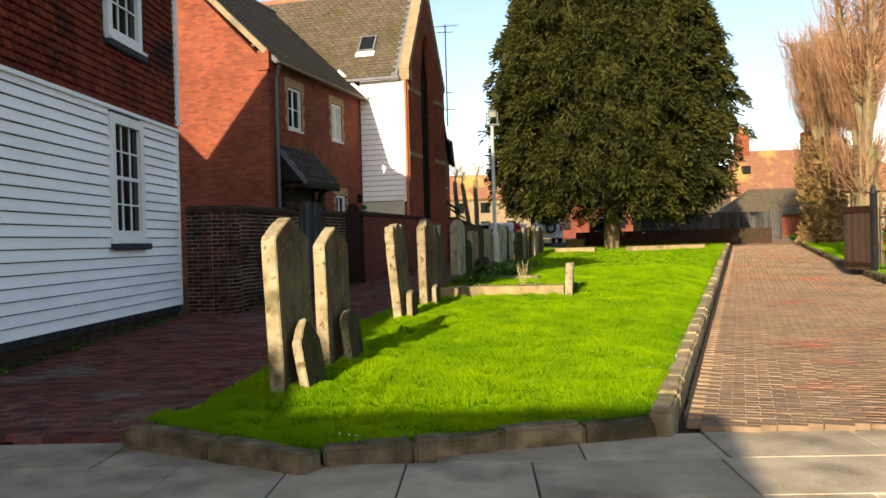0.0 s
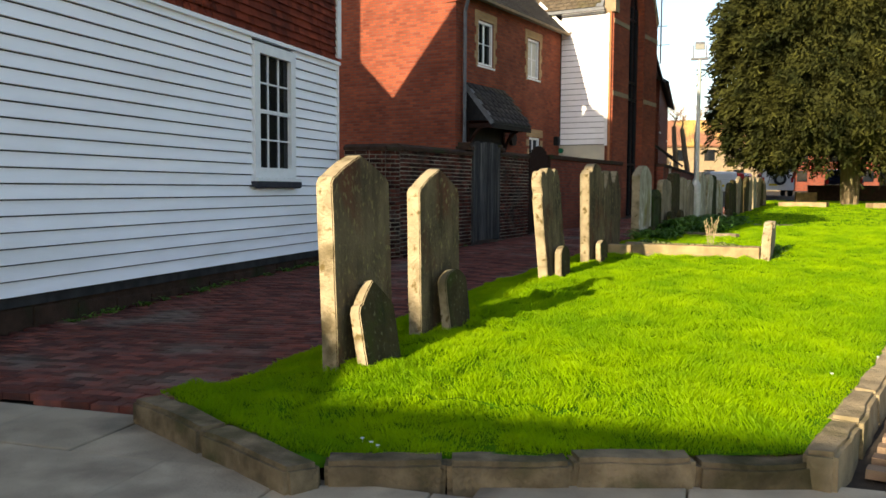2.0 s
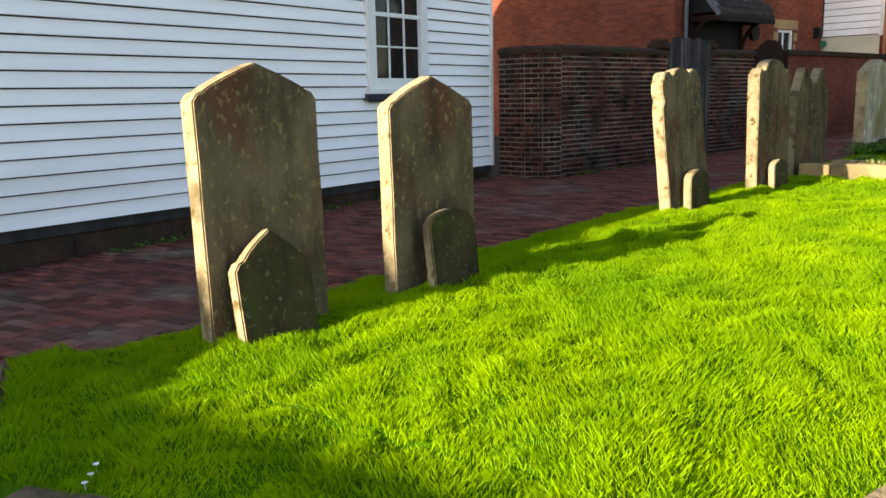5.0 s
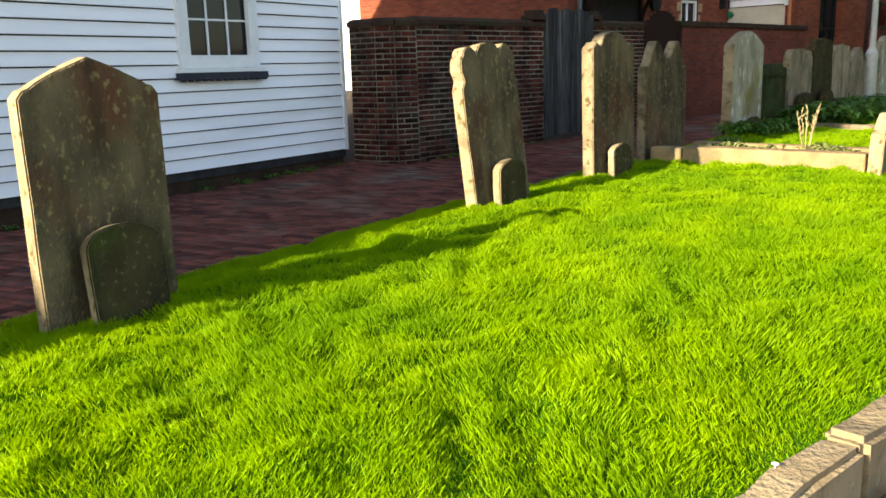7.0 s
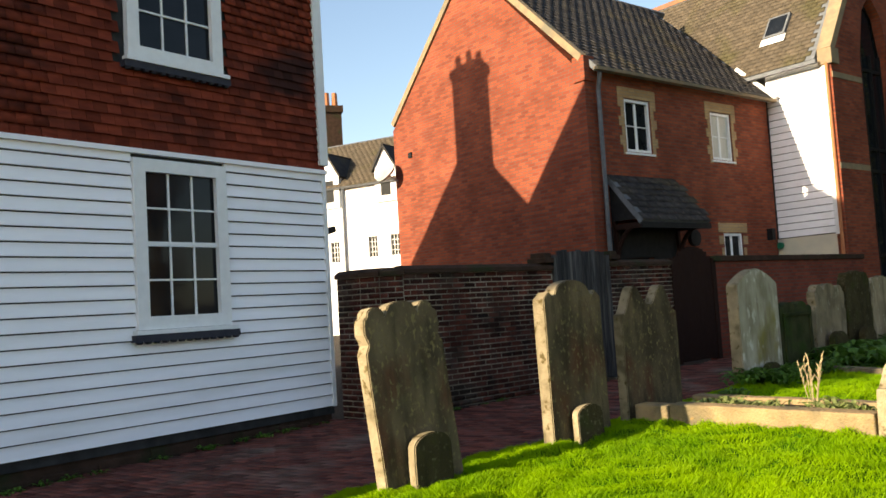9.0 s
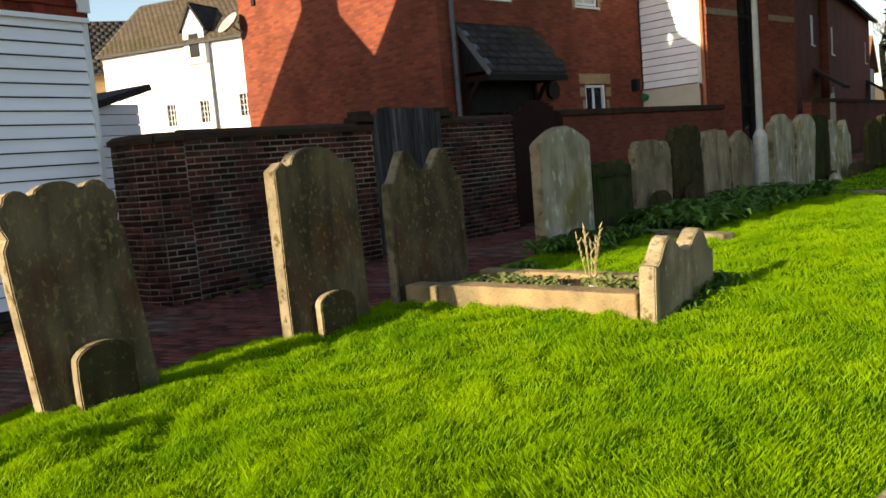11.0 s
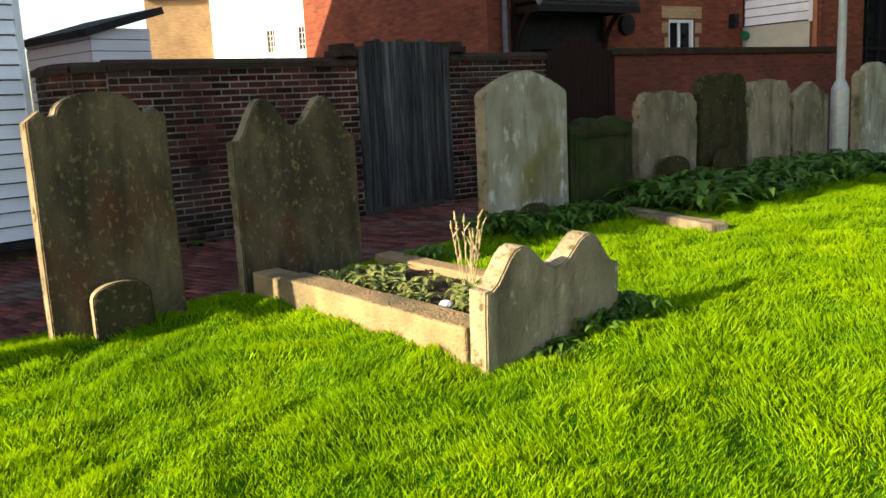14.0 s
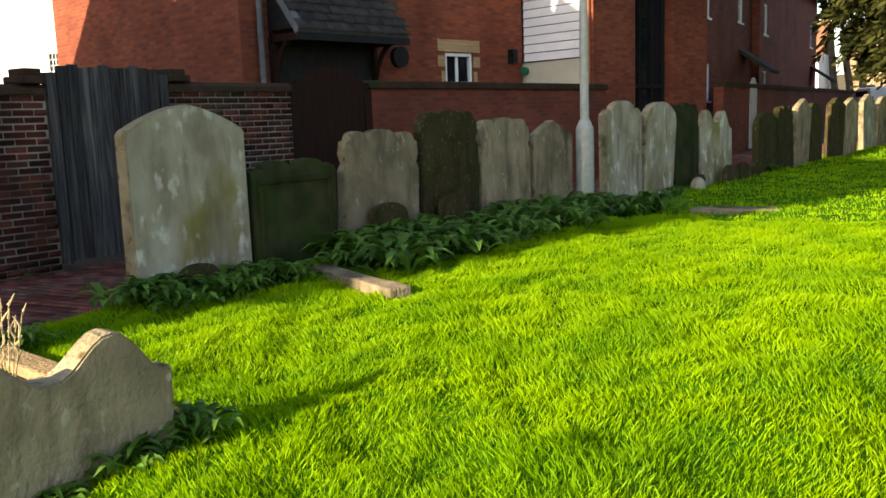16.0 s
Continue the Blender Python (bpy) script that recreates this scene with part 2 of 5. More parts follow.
PLATE = mat("yellow_number_plate", (0.65, 0.48, 0.05), (0.6, 0.45, 0.05), 5, 0.5, 0.0)
REDGLASS = mat("red_lens", (0.4, 0.02, 0.02), (0.35, 0.02, 0.02), 5, 0.3, 0.0)
GREENPL = mat("green_plastic", (0.02, 0.18, 0.09), (0.02, 0.15, 0.08), 5, 0.4, 0.0)
TERRA = mat("terracotta", (0.42, 0.17, 0.08), (0.35, 0.14, 0.07), 6, 0.9, 0.2)
GLASS = mat("window_glass", (0.006, 0.008, 0.010), (0.012, 0.014, 0.017), 2, 0.05, 0.02, 3, spec=0.16)
APRON = mat("dark_lead_apron", (0.035, 0.037, 0.05), (0.05, 0.05, 0.06), 8, 0.6, 0.2, 30)
BLIND = mat("white_net_curtain", (0.6, 0.57, 0.5), (0.5, 0.48, 0.42), 14, 0.9, 0.1, 30, stretch=(1, 3, 0.2))


# ---- mesh tools ----
def box(bm, x0, x1, y0, y1, z0, z1, m=None):
    vs = [bm.verts.new((x, y, z)) for z in (z0, z1) for y in (y0, y1) for x in (x0, x1)]
    if m is not None:
        for v in vs:
            v.co = m @ v.co
    for f in ((0, 2, 3, 1), (4, 5, 7, 6), (0, 1, 5, 4), (2, 6, 7, 3), (0, 4, 6, 2), (1, 3, 7, 5)):
        bm.faces.new([vs[i] for i in f])
    return vs


def boxes(*dims):
    bm = bmesh.new()
    for d in dims:
        box(bm, *d)
    return bm


def prism(bm, pts, x0, x1):
    """A (y, z) outline carried from x0 to x1."""
    a = [bm.verts.new((x0, y, z)) for y, z in pts]
    b = [bm.verts.new((x1, y, z)) for y, z in pts]
    bm.faces.new(a)
    bm.faces.new(b[::-1])
    n = len(pts)
    for i in range(n):
        bm.faces.new((a[i], b[i], b[(i + 1) % n], a[(i + 1) % n]))
    bmesh.ops.recalc_face_normals(bm, faces=bm.faces)
    return bm


def slab(bm, quad, t):
    """A flat quad given a thickness downwards along its normal."""
    q = [Vector(p) for p in quad]
    nrm = (q[1] - q[0]).cross(q[2] - q[0]).normalized()
    if nrm.z < 0:
        nrm = -nrm
    a = [bm.verts.new(p) for p in q]
    b = [bm.verts.new(p - nrm * t) for p in q]
    bm.faces.new(a)
    bm.faces.new(b[::-1])
    for i in range(4):
        bm.faces.new((a[i], b[i], b[(i + 1) % 4], a[(i + 1) % 4]))
    bmesh.ops.recalc_face_normals(bm, faces=bm.faces)


def tube(bm, p, q, r0, r1, n=8, caps=True):
    p, q = Vector(p), Vector(q)
    m = (q - p).to_track_quat("Z", "Y").to_matrix()
    a = [bm.verts.new(p + m @ Vector((math.cos(k * math.tau / n) * r0, math.sin(k * math.tau / n) * r0, 0))) for k in range(n)]
    b = [bm.verts.new(q + m @ Vector((math.cos(k * math.tau / n) * r1, math.sin(k * math.tau / n) * r1, 0))) for k in range(n)]
    for i in range(n):
        bm.faces.new((a[i], a[(i + 1) % n], b[(i + 1) % n], b[i]))
    if caps:
        bm.faces.new(a[::-1])
        bm.faces.new(b)


def soften(bm, width, seg=2):
    bmesh.ops.bevel(bm, geom=list(bm.edges), offset=width, segments=seg, affect="EDGES", profile=0.5)


def mesh_of(name, bm, material):
    me = bpy.data.meshes.new(name)
    bm.to_mesh(me)
    bm.free()
    me.materials.append(material)
    return me


def part(name, bm, material, parent=None, label="", at=None):
    ob = new(name, mesh_of(name, bm, material))
    ob.parent = parent
    if at is not None:
        ob.matrix_local = at
    return tagged(ob, label)


def thing(name, at, label, category, group="", kind=""):
    ob = new(name)
    ob.matrix_world = at
    return tagged(ob, label, category, group, kind)


def piece(name, me, parent, at):
    ob = new(name, me)
    ob.parent = parent
    ob.matrix_local = at
    return ob


def quick(name, verts, faces, material, parent=None):
    """A mesh from arrays: verts (n, 3), faces (m, 3 or 4)."""
    me = bpy.data.meshes.new(name)
    k = faces.shape[1]
    me.vertices.add(len(verts))
    me.vertices.foreach_set("co", verts.astype(np.float32).ravel())
    me.loops.add(faces.size)
    me.loops.foreach_set("vertex_index", faces.astype(np.int32).ravel())
    me.polygons.add(len(faces))
    me.polygons.foreach_set("loop_start", np.arange(0, faces.size, k, dtype=np.int32))
    me.update(calc_edges=True)
    me.materials.append(material)
    ob = new(name, me)
    ob.parent = parent
    return ob


def many_boxes(name, centres, ux, uy, uz, material, parent=None):
    """Boxes joined into one mesh: centres (n,3), half axes (n,3) each."""
    s = np.array([[i, j, k] for k in (-1, 1) for j in (-1, 1) for i in (-1, 1)], float)
    v = centres[:, None] + s[None, :, 0:1] * ux[:, None] + s[None, :, 1:2] * uy[:, None] + s[None, :, 2:3] * uz[:, None]
    f = np.array([(0, 2, 3, 1), (4, 5, 7, 6), (0, 1, 5, 4), (2, 6, 7, 3), (0, 4, 6, 2), (1, 3, 7, 5)])
    faces = (np.arange(len(centres)) * 8)[:, None, None] + f[None]
    return quick(name, v.reshape(-1, 3), faces.reshape(-1, 4), material, parent)


def wall_holes(bm, y0, y1, z0, z1, t, holes):
    """A wall along y, its outside at x = 0, with openings (ya, yb, za, zb) through it."""
    ys = sorted({y0, y1, *[h[0] for h in holes], *[h[1] for h in holes]})
    zs = sorted({z0, z1, *[h[2] for h in holes], *[h[3] for h in holes]})
    vs = {}

    def vert(x, i, j):
        if (x, i, j) not in vs:
            vs[x, i, j] = bm.verts.new((x, ys[i], zs[j]))
        return vs[x, i, j]

    def solid(i, j):
        if not (0 <= i < len(ys) - 1 and 0 <= j < len(zs) - 1):
            return False
        cy, cz = (ys[i] + ys[i + 1]) / 2, (zs[j] + zs[j + 1]) / 2
        return not any(h[0] < cy < h[1] and h[2] < cz < h[3] for h in holes)

    for i in range(len(ys) - 1):
        for j in range(len(zs) - 1):
            if not solid(i, j):
                continue
            ring = ((i, j), (i + 1, j), (i + 1, j + 1), (i, j + 1))
            bm.faces.new([vert(0, *p) for p in ring])
            bm.faces.new([vert(-t, *p) for p in ring[::-1]])
            for k, (di, dj) in enumerate(((0, -1), (1, 0), (0, 1), (-1, 0))):
                if not solid(i + di, j + dj):
                    p, q = ring[k], ring[(k + 1) % 4]
                    bm.faces.new((vert(0, *q), vert(0, *p), vert(-t, *p), vert(-t, *q)))
    return bm


def window(parent, m, w, h, cols, rows, border=0.07, depth=0.09, casement=False, blind=False):
    """A glazed window, its outside face at x = 0, centre of its foot at the origin; frame, panes, sill."""
    b = border
    bm = wall_holes(bmesh.new(), -w / 2, w / 2, 0, h, depth + 0.025, [(-w / 2 + b, w / 2 - b, b, h - b)])
    for v in bm.verts:
        v.co.x += 0.025
    win = part("window", bm, WHITEPAINT, parent, "white-painted timber window", m)
    iw, ih = w - 2 * b, h - 2 * b
    g = 0.022
    for i in range(1, cols):
        y = -iw / 2 + iw * i / cols
        k = 0.075 if casement and cols == 2 else g
        part("glazing_bar", boxes((-0.07, -0.02, y - k / 2, y + k / 2, b, h - b)), WHITEPAINT, win)
    for j in range(1, rows):
        z = b + ih * j / rows
        k = 0.055 if (j == rows // 2 and not casement) else g
        part("glazing_bar", boxes((-0.066, -0.012 if k > g else -0.016, -iw / 2, iw / 2, z - k / 2, z + k / 2)), WHITEPAINT, win)
    for i in range(cols):
        for j in range(rows):
            y, z = -iw / 2 + iw * (i + 0.5) / cols, b + ih * (j + 0.5) / rows
            part("pane", boxes((-0.050, -0.042, y - iw / cols / 2, y + iw / cols / 2, z - ih / rows / 2, z + ih / rows / 2)), GLASS if not blind else BLIND, win)
    part("sill", boxes((-0.02, 0.09, -w / 2 - 0.05, w / 2 + 0.05, -0.05, -0.003)), WHITEPAINT, win)
    return win


# ---- lie of the land ----
def lie(y):
    return 0.02 * min(max(y - 5.0, 0.0), 70.0)


def lawn_rise(y):
    """How far the lawn stands above the paths."""
    return float(np.interp(y, [5, 7.3, 14, 17.5, 20, 23.3, 30, 41, 60], [0.09, 0.21, 0.26, 0.36, 0.38, 0.26, 0.16, 0.14, 0.08]))


KERB = [(-2.58, 6.32), (-1.04, 5.45), (1.30, 6.20)]


def kerb_x(y):
    return 1.30 + 0.305 * (y - 6.2)


def left_edge(y):
    return float(np.interp(y, [6.3, 9.9, 12.8, 17, 23, 40], [-2.55, -2.2, -1.95, -1.25, -0.2, 2.2]))


def front_y(x):
    return float(np.interp(x, [-2.58, -1.04, 1.3], [6.32, 5.45, 6.2]))


def tussock(x, y):
    """Soft unevenness of the turf."""
    a = np.sin(x * 8.1 + 2.1 * np.sin(y * 3.7 + x)) * np.sin(y * 6.9 + 2.4 * np.sin(x * 4.6 + 1.0))
    b = np.sin(x * 15.0 - y * 6.0 + 2.6 * np.sin(y * 5.1 - x * 2.0)) * np.sin(y * 13.0 + x * 4.0 + 2.2 * np.sin(x * 6.3))
    return 0.024 * a + 0.013 * b + 0.012 * np.sin(x * 4.3 + y * 2.9 + 1.5 * np.sin(y * 1.7 - x))


def lawn_z(x, y):
    k = min(1.0, max(0.0, (x - left_edge(y)) / 0.9))
    e = min(1.0, max(0.0, (kerb_x(y) - 0.12 - x) / 0.8))
    up = lawn_rise(y) * (0.25 + 0.75 * k if y > 6.6 else 0.8)
    return lie(y) + up * e + min(up, 0.15) * (1 - e) + float(tussock(x, y)) * min(1.0, 0.25 + e) - 0.01


def lawn_xs(y):
    """The lawn's reach across at y."""
    if y < 6.32:
        k = (y - 5.45) / 0.87
        a = -1.04 - 1.54 * k
        b = min(-1.04 + 2.34 * max(y - 5.56, 0.0) / 0.75, kerb_x(max(y, 6.2)))
    else:
        a, b = left_edge(y), kerb_x(y)
    return a + 0.03, b - 0.08


# ground, one sheet to the horizon
gy = [-300, -60, -12] + [5 + 2.5 * k for k in range(29)] + [110, 200, 600, 2500]
gx = [-2000, -300, -60, -25, -10, 0, 10, 25, 60, 300, 2000]
gv = np.array([(x, y, lie(y) - 0.06) for y in gy for x in gx], float)
nx = len(gx)
gf = np.array([(j * nx + i, j * nx + i + 1, (j + 1) * nx + i + 1, (j + 1) * nx + i) for j in range(len(gy) - 1) for i in range(nx - 1)])
tagged(quick("ground", gv, gf, JOINT), "dark sandy earth under paths and lawn", "ground", kind="structure")

# lawn sheet
rows_y = list(np.arange(5.5, 46.01, 0.1))
lv, lf = [], []
for y in rows_y:
    a, b = lawn_xs(y)
    for i in range(61):
        x = a + (b - a) * i / 60
        lv.append((x, y, lawn_z(x, y)))
for j in range(len(rows_y) - 1):
    for i in range(60):
        lf.append((j * 61 + i, j * 61 + i + 1, (j + 1) * 61 + i + 1, (j + 1) * 61 + i))
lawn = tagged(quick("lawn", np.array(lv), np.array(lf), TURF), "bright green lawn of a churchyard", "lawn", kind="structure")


def blades(name, n, y0, y1, hmin, hmax, width, seed, fx=None):
    """Grass blades over a stretch of the lawn, in tufts, as one mesh."""
    rg = np.random.default_rng(seed)
    ys = rg.uniform(y0, y1, n)
    tab = np.arange(y0, y1 + 0.2, 0.05)
    ab = np.array([(fx(t) if fx else lawn_xs(t)) for t in tab])
    a, b = np.interp(ys, tab, ab[:, 0]) - 0.04, np.interp(ys, tab, ab[:, 1]) - 0.01
    keep = rg.random(n) < (b - a) / (ab[:, 1] - ab[:, 0]).max()
    ys, a, b = ys[keep], a[keep], b[keep]
    n = len(ys)
    xs = a + (b - a) * rg.random(n)
    le = np.interp(ys, [6.3, 9.9, 12.8, 17, 23, 40], [-2.55, -2.2, -1.95, -1.25, -0.2, 2.2])
    k = np.clip((xs - le) / 0.9, 0, 1)
    edge = np.ones(n)
    if fx:
        zs = 0.02 * (ys - 5) + 0.12
    else:
        e = np.clip((1.18 + 0.305 * (ys - 6.2) - xs) / 0.8, 0, 1)
        rise = np.interp(ys, [5, 7.3, 14, 17.5, 20, 23.3, 30, 41, 60], [0.09, 0.21, 0.26, 0.36, 0.38, 0.26, 0.16, 0.14, 0.08]) * np.where(ys > 6.6, 0.25 + 0.75 * k, 0.8)
        zs = 0.02 * np.clip(ys - 5, 0, 70) + rise * e + np.minimum(rise, 0.15) * (1 - e) - 0.02 + tussock(xs, ys) * np.clip(0.25 + e, 0, 1)
        edge = np.clip(0.45 + np.minimum(b - xs, xs - a + 0.1) / 0.3, 0.45, 1)
    hump = np.clip(0.5 + tussock(xs * 1.13 + 3.0, ys * 1.07) * 14, 0, 1)
    h = (hmin + (hmax - hmin) * (0.3 * rg.random(n) + 0.7 * hump)) * rg.uniform(0.7, 1.1, n) * edge
    ang = rg.uniform(0, math.tau, n)
    w = width * rg.uniform(0.6, 1.2, n)
    lean = h * rg.uniform(0.1, 0.75, n)
    la = 2.2 * np.sin(xs * 2.3 + 1.7 * np.sin(ys * 2.9)) + 1.6 * np.sin(ys * 3.7 + xs * 1.9) + rg.normal(0, 1.3, n)
    dx, dy = np.cos(ang) * w / 2, np.sin(ang) * w / 2
    lx, ly = np.cos(la) * lean, np.sin(la) * lean
    v = np.empty((n, 4, 3))
    v[:, 0] = np.stack([xs - dx, ys - dy, zs], 1)
    v[:, 1] = np.stack([xs + dx, ys + dy, zs], 1)
    v[:, 2] = np.stack([xs - dx * 0.7 + lx * 0.4, ys - dy * 0.7 + ly * 0.4, zs + h * 0.62], 1)
    v[:, 3] = np.stack([xs + lx, ys + ly, zs + h], 1)
    i0 = np.arange(n)[:, None] * 4
    f = np.concatenate([i0 + np.array([[0, 1, 2]]), i0 + np.array([[2, 1, 3]])], 0)
    return tagged(quick(name, v.reshape(-1, 3), f, GRASS), "long bright green grass blades in soft tufts", "grass", kind="stuff")


blades("grass", 480000, 5.62, 13.0, 0.03, 0.068, 0.0038, 1)
blades("grass", 420000, 13.0, 22.0, 0.03, 0.068, 0.0044, 2)
blades("grass", 110000, 22.0, 45.5, 0.03, 0.07, 0.018, 3)

# ---- weatherboarded house ----
AX, AY0, AY1 = -5.58, 0.25, 15.62
house_a = thing("weatherboarded_house", pose(AX, 0, 0), "old house, white weatherboard below red hung tiles", "house")
W1, W2 = (12.67, 13.93, 1.60, 3.55), (12.65, 13.95, 4.70, 6.75)
hole1, hole2 = (W1[0] + 0.05, W1[1] - 0.05, W1[2] + 0.05, W1[3] - 0.05), (W2[0] + 0.05, W2[1] - 0.05, W2[2] + 0.05, W2[3] - 0.05)
bm = wall_holes(bmesh.new(), AY0, AY1, 0.3, 7.45, 0.25, [hole1, hole2])
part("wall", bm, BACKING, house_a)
bm = bmesh.new()
for y in (AY0, AY1 - 0.25):
    a = [bm.verts.new((x, y, z)) for x, z in ((-4.97, 0.3), (-0.252, 0.3), (-0.252, 7.0), (-2.62, 9.4), (-4.97, 7.05))]
    b = [bm.verts.new((x, y + 0.246, z)) for x, z in ((-4.97, 0.3), (-0.252, 0.3), (-0.252, 7.0), (-2.62, 9.4), (-4.97, 7.05))]
    bm.faces.new(a)
    bm.faces.new(b[::-1])
    for i in range(5):
        bm.faces.new((a[i], b[i], b[(i + 1) % 5], a[(i + 1) % 5]))
box(bm, -4.97, -4.7, AY0, AY1, 0.3, 7.0)
part("gable_wall", bm, BOARD, house_a)
part("plinth", boxes((-0.3, -0.03, AY0, AY1 - 0.03, -0.1, 0.38)), DARKSTONE, house_a, "dark damp brick plinth")
for y in np.arange(6.0, 15.0, 0.62):
    bm = boxes((-0.2, -0.012, y, y + 0.55 + 0.05 * math.sin(y * 5), -0.05, 0.24 + 0.05 * math.sin(y * 9)))
    soften(bm, 0.02)
    part("footing_stone", bm, DARKSTONE, house_a)
bm = bmesh.new()
slab(bm, ((0.45, AY0 - 0.2, 7.35), (0.45, AY1 + 0.1, 7.35), (-2.62, AY1 + 0.1, 9.6), (-2.62, AY0 - 0.2, 9.6)), 0.15)
slab(bm, ((-5.12, AY0 - 0.2, 6.95), (-5.12, AY1 + 0.1, 6.95), (-2.62, AY1 + 0.1, 9.6), (-2.62, AY0 - 0.2, 9.6)), 0.15)
part("roof", bm, ORANGETILE, house_a)
part("corner_bead", boxes((-0.08, 0.046, AY1 - 0.05, AY1 + 0.012, 0.40, 3.60)), WHITEPAINT, house_a)
part("corner_board", boxes((-0.16, 0.075, AY1 - 0.1, AY1 + 0.05, 3.72, 7.0)), WHITEPAINT, house_a, "white corner board")
part("downpipe", boxes((-0.2, -0.1, AY1 + 0.05, AY1 + 0.13, 3.2, 7.0)), BLACK, house_a, "black downpipe")
window(house_a, pose(0.045, (W1[0] + W1[1]) / 2, W1[2]), W1[1] - W1[0], W1[3] - W1[2], 3, 4, 0.15, 0.16)
window(house_a, pose(0.06, (W2[0] + W2[1]) / 2, W2[2]), W2[1] - W2[0], W2[3] - W2[2], 3, 4, 0.15, 0.16)
for w in (W1, W2):
    bm = boxes((0.0, 0.13, w[0] - 0.07, w[1] + 0.07, w[2] - 0.13, w[2] - 0.052))
    for k in range(13):
        y = w[0] - 0.02 + k * (w[1] - w[0] + 0.04) / 12
        tube(bm, (0.1, y, w[2] - 0.13), (0.1, y, w[2] - 0.155), 0.045, 0.03, 8)
    part("lead_apron", bm, APRON, house_a, "scalloped grey lead under the sill")

# weatherboards
def board_mesh(y0, y1, h):
    bm = bmesh.new()
    # each board stops short; the dark backing draws the shade under the laps
    prism(bm, [(0.010, h - 0.016), (0.042, 0.006), (0.042, 0.0), (0.002, 0.0), (0.002, h - 0.016)], y0, y1)
    for v in bm.verts:
        v.co = Vector((v.co.y, v.co.x, v.co.z))
    bmesh.ops.recalc_face_normals(bm, faces=bm.faces)
    return mesh_of("board", bm, BOARD)

NB = 21
STEP = (3.66 - 0.41) / NB
full, bl, br_ = board_mesh(AY0, AY1, STEP), board_mesh(AY0, W1[0] - 0.003, STEP), board_mesh(W1[1] + 0.003, AY1, STEP)
for k in range(NB):
    z = 0.41 + k * STEP
    if z + STEP > W1[2] - 0.06 and z < W1[3] - 0.02:
        piece("board", bl, house_a, pose(0, 0, z))
        piece("board", br_, house_a, pose(0, 0, z))
    else:
        piece("board", full, house_a, pose(0, 0, z))

# invented block out of view, sized to throw shade over the headstone row
part("end_bay", boxes((-3.4, 0.40, AY0 + 0.01, AY0 + 4.0, 6.65, 10.2)), TILE_S, house_a, "unseen tile-hung block added to shade the lawn and headstones")
bm = bmesh.new()
slab(bm, ((0.5, AY0 - 0.1, 10.2), (0.5, AY0 + 4.1, 10.2), (-1.7, AY0 + 4.1, 10.75), (-1.7, AY0 - 0.1, 10.75)), 0.15)
slab(bm, ((-3.5, AY0 - 0.1, 10.2), (-3.5, AY0 + 4.1, 10.2), (-1.7, AY0 + 4.1, 10.75), (-1.7, AY0 - 0.1, 10.75)), 0.15)
part("end_bay_roof", bm, ORANGETILE, house_a)

# range behind with its chimney
house_c = thing("rear_range", pose(-10.62, 0, 0), "tiled rear range with a tall brick chimney", "house")
bm = boxes((-5.4, -0.25, 8.0, 15.4, 0.0, 6.2))
part("wall", bm, BRICK_DK, house_c)
bm = bmesh.new()
prism(bm, [(-5.6, 6.0), (0.1, 6.9), (-2.2, 9.2)], 8.0, 15.5)
for v in bm.verts:
    v.co = Vector((v.co.y, v.co.x, v.co.z))
bmesh.ops.recalc_face_normals(bm, faces=bm.faces)
part("roof", bm, ORANGETILE, house_c)
bm = boxes((-2.75, -1.6, 14.5, 15.5, 0.0, 10.9), (-2.82, -1.53, 14.43, 15.57, 10.9, 11.1))
part("chimney", bm, BRICK_DK, house_c)
for x in (-2.6, -2.15, -1.75):
    bm = bmesh.new()
    tube(bm, (x, 15.0, 11.1), (x, 15.0, 11.55 - 0.15 * (x > -2)), 0.14, 0.11, 10)
    part("chimney_pot", bm, TERRA, house_c)

# low building behind the start, never in view, added to cast the foreground shade
house_d = thing("unseen_shade_house", pose(0, 0, 0), "plain low brick house, unseen, added to shade the foreground", "house")
part("wall", boxes((-13.0, -3.05, -9.0, -6.0, -0.1, 4.5)), BRICK_DK, house_d)
bm = bmesh.new()
slab(bm, ((-13.1, -6.0, 4.64), (-2.95, -6.0, 4.64), (-2.95, -7.5, 5.17), (-13.1, -7.5, 5.17)), 0.14)
slab(bm, ((-13.1, -9.0, 4.64), (-2.95, -9.0, 4.64), (-2.95, -7.5, 5.17), (-13.1, -7.5, 5.17)), 0.14)
part("roof", bm, SLATE, house_d)

# added gable, its slope set so its shadow covers path and lawn edge
bm = bmesh.new()
a = [bm.verts.new((x, y, z)) for y in (-9.5, -6.02) for x, z in ((-10.2, 0), (-6.25, 0), (-6.25, 4.98), (-8.1, 7.6), (-10.2, 4.6))]
for f in ((0, 1, 2, 3, 4), (9, 8, 7, 6, 5), (0, 5, 6, 1), (1, 6, 7, 2), (2, 7, 8, 3), (3, 8, 9, 4), (4, 9, 5, 0)):
    bm.faces.new([a[k] for k in f])
bmesh.ops.recalc_face_normals(bm, faces=bm.faces)
part("cross_gable", bm, BRICK_DK, house_d)

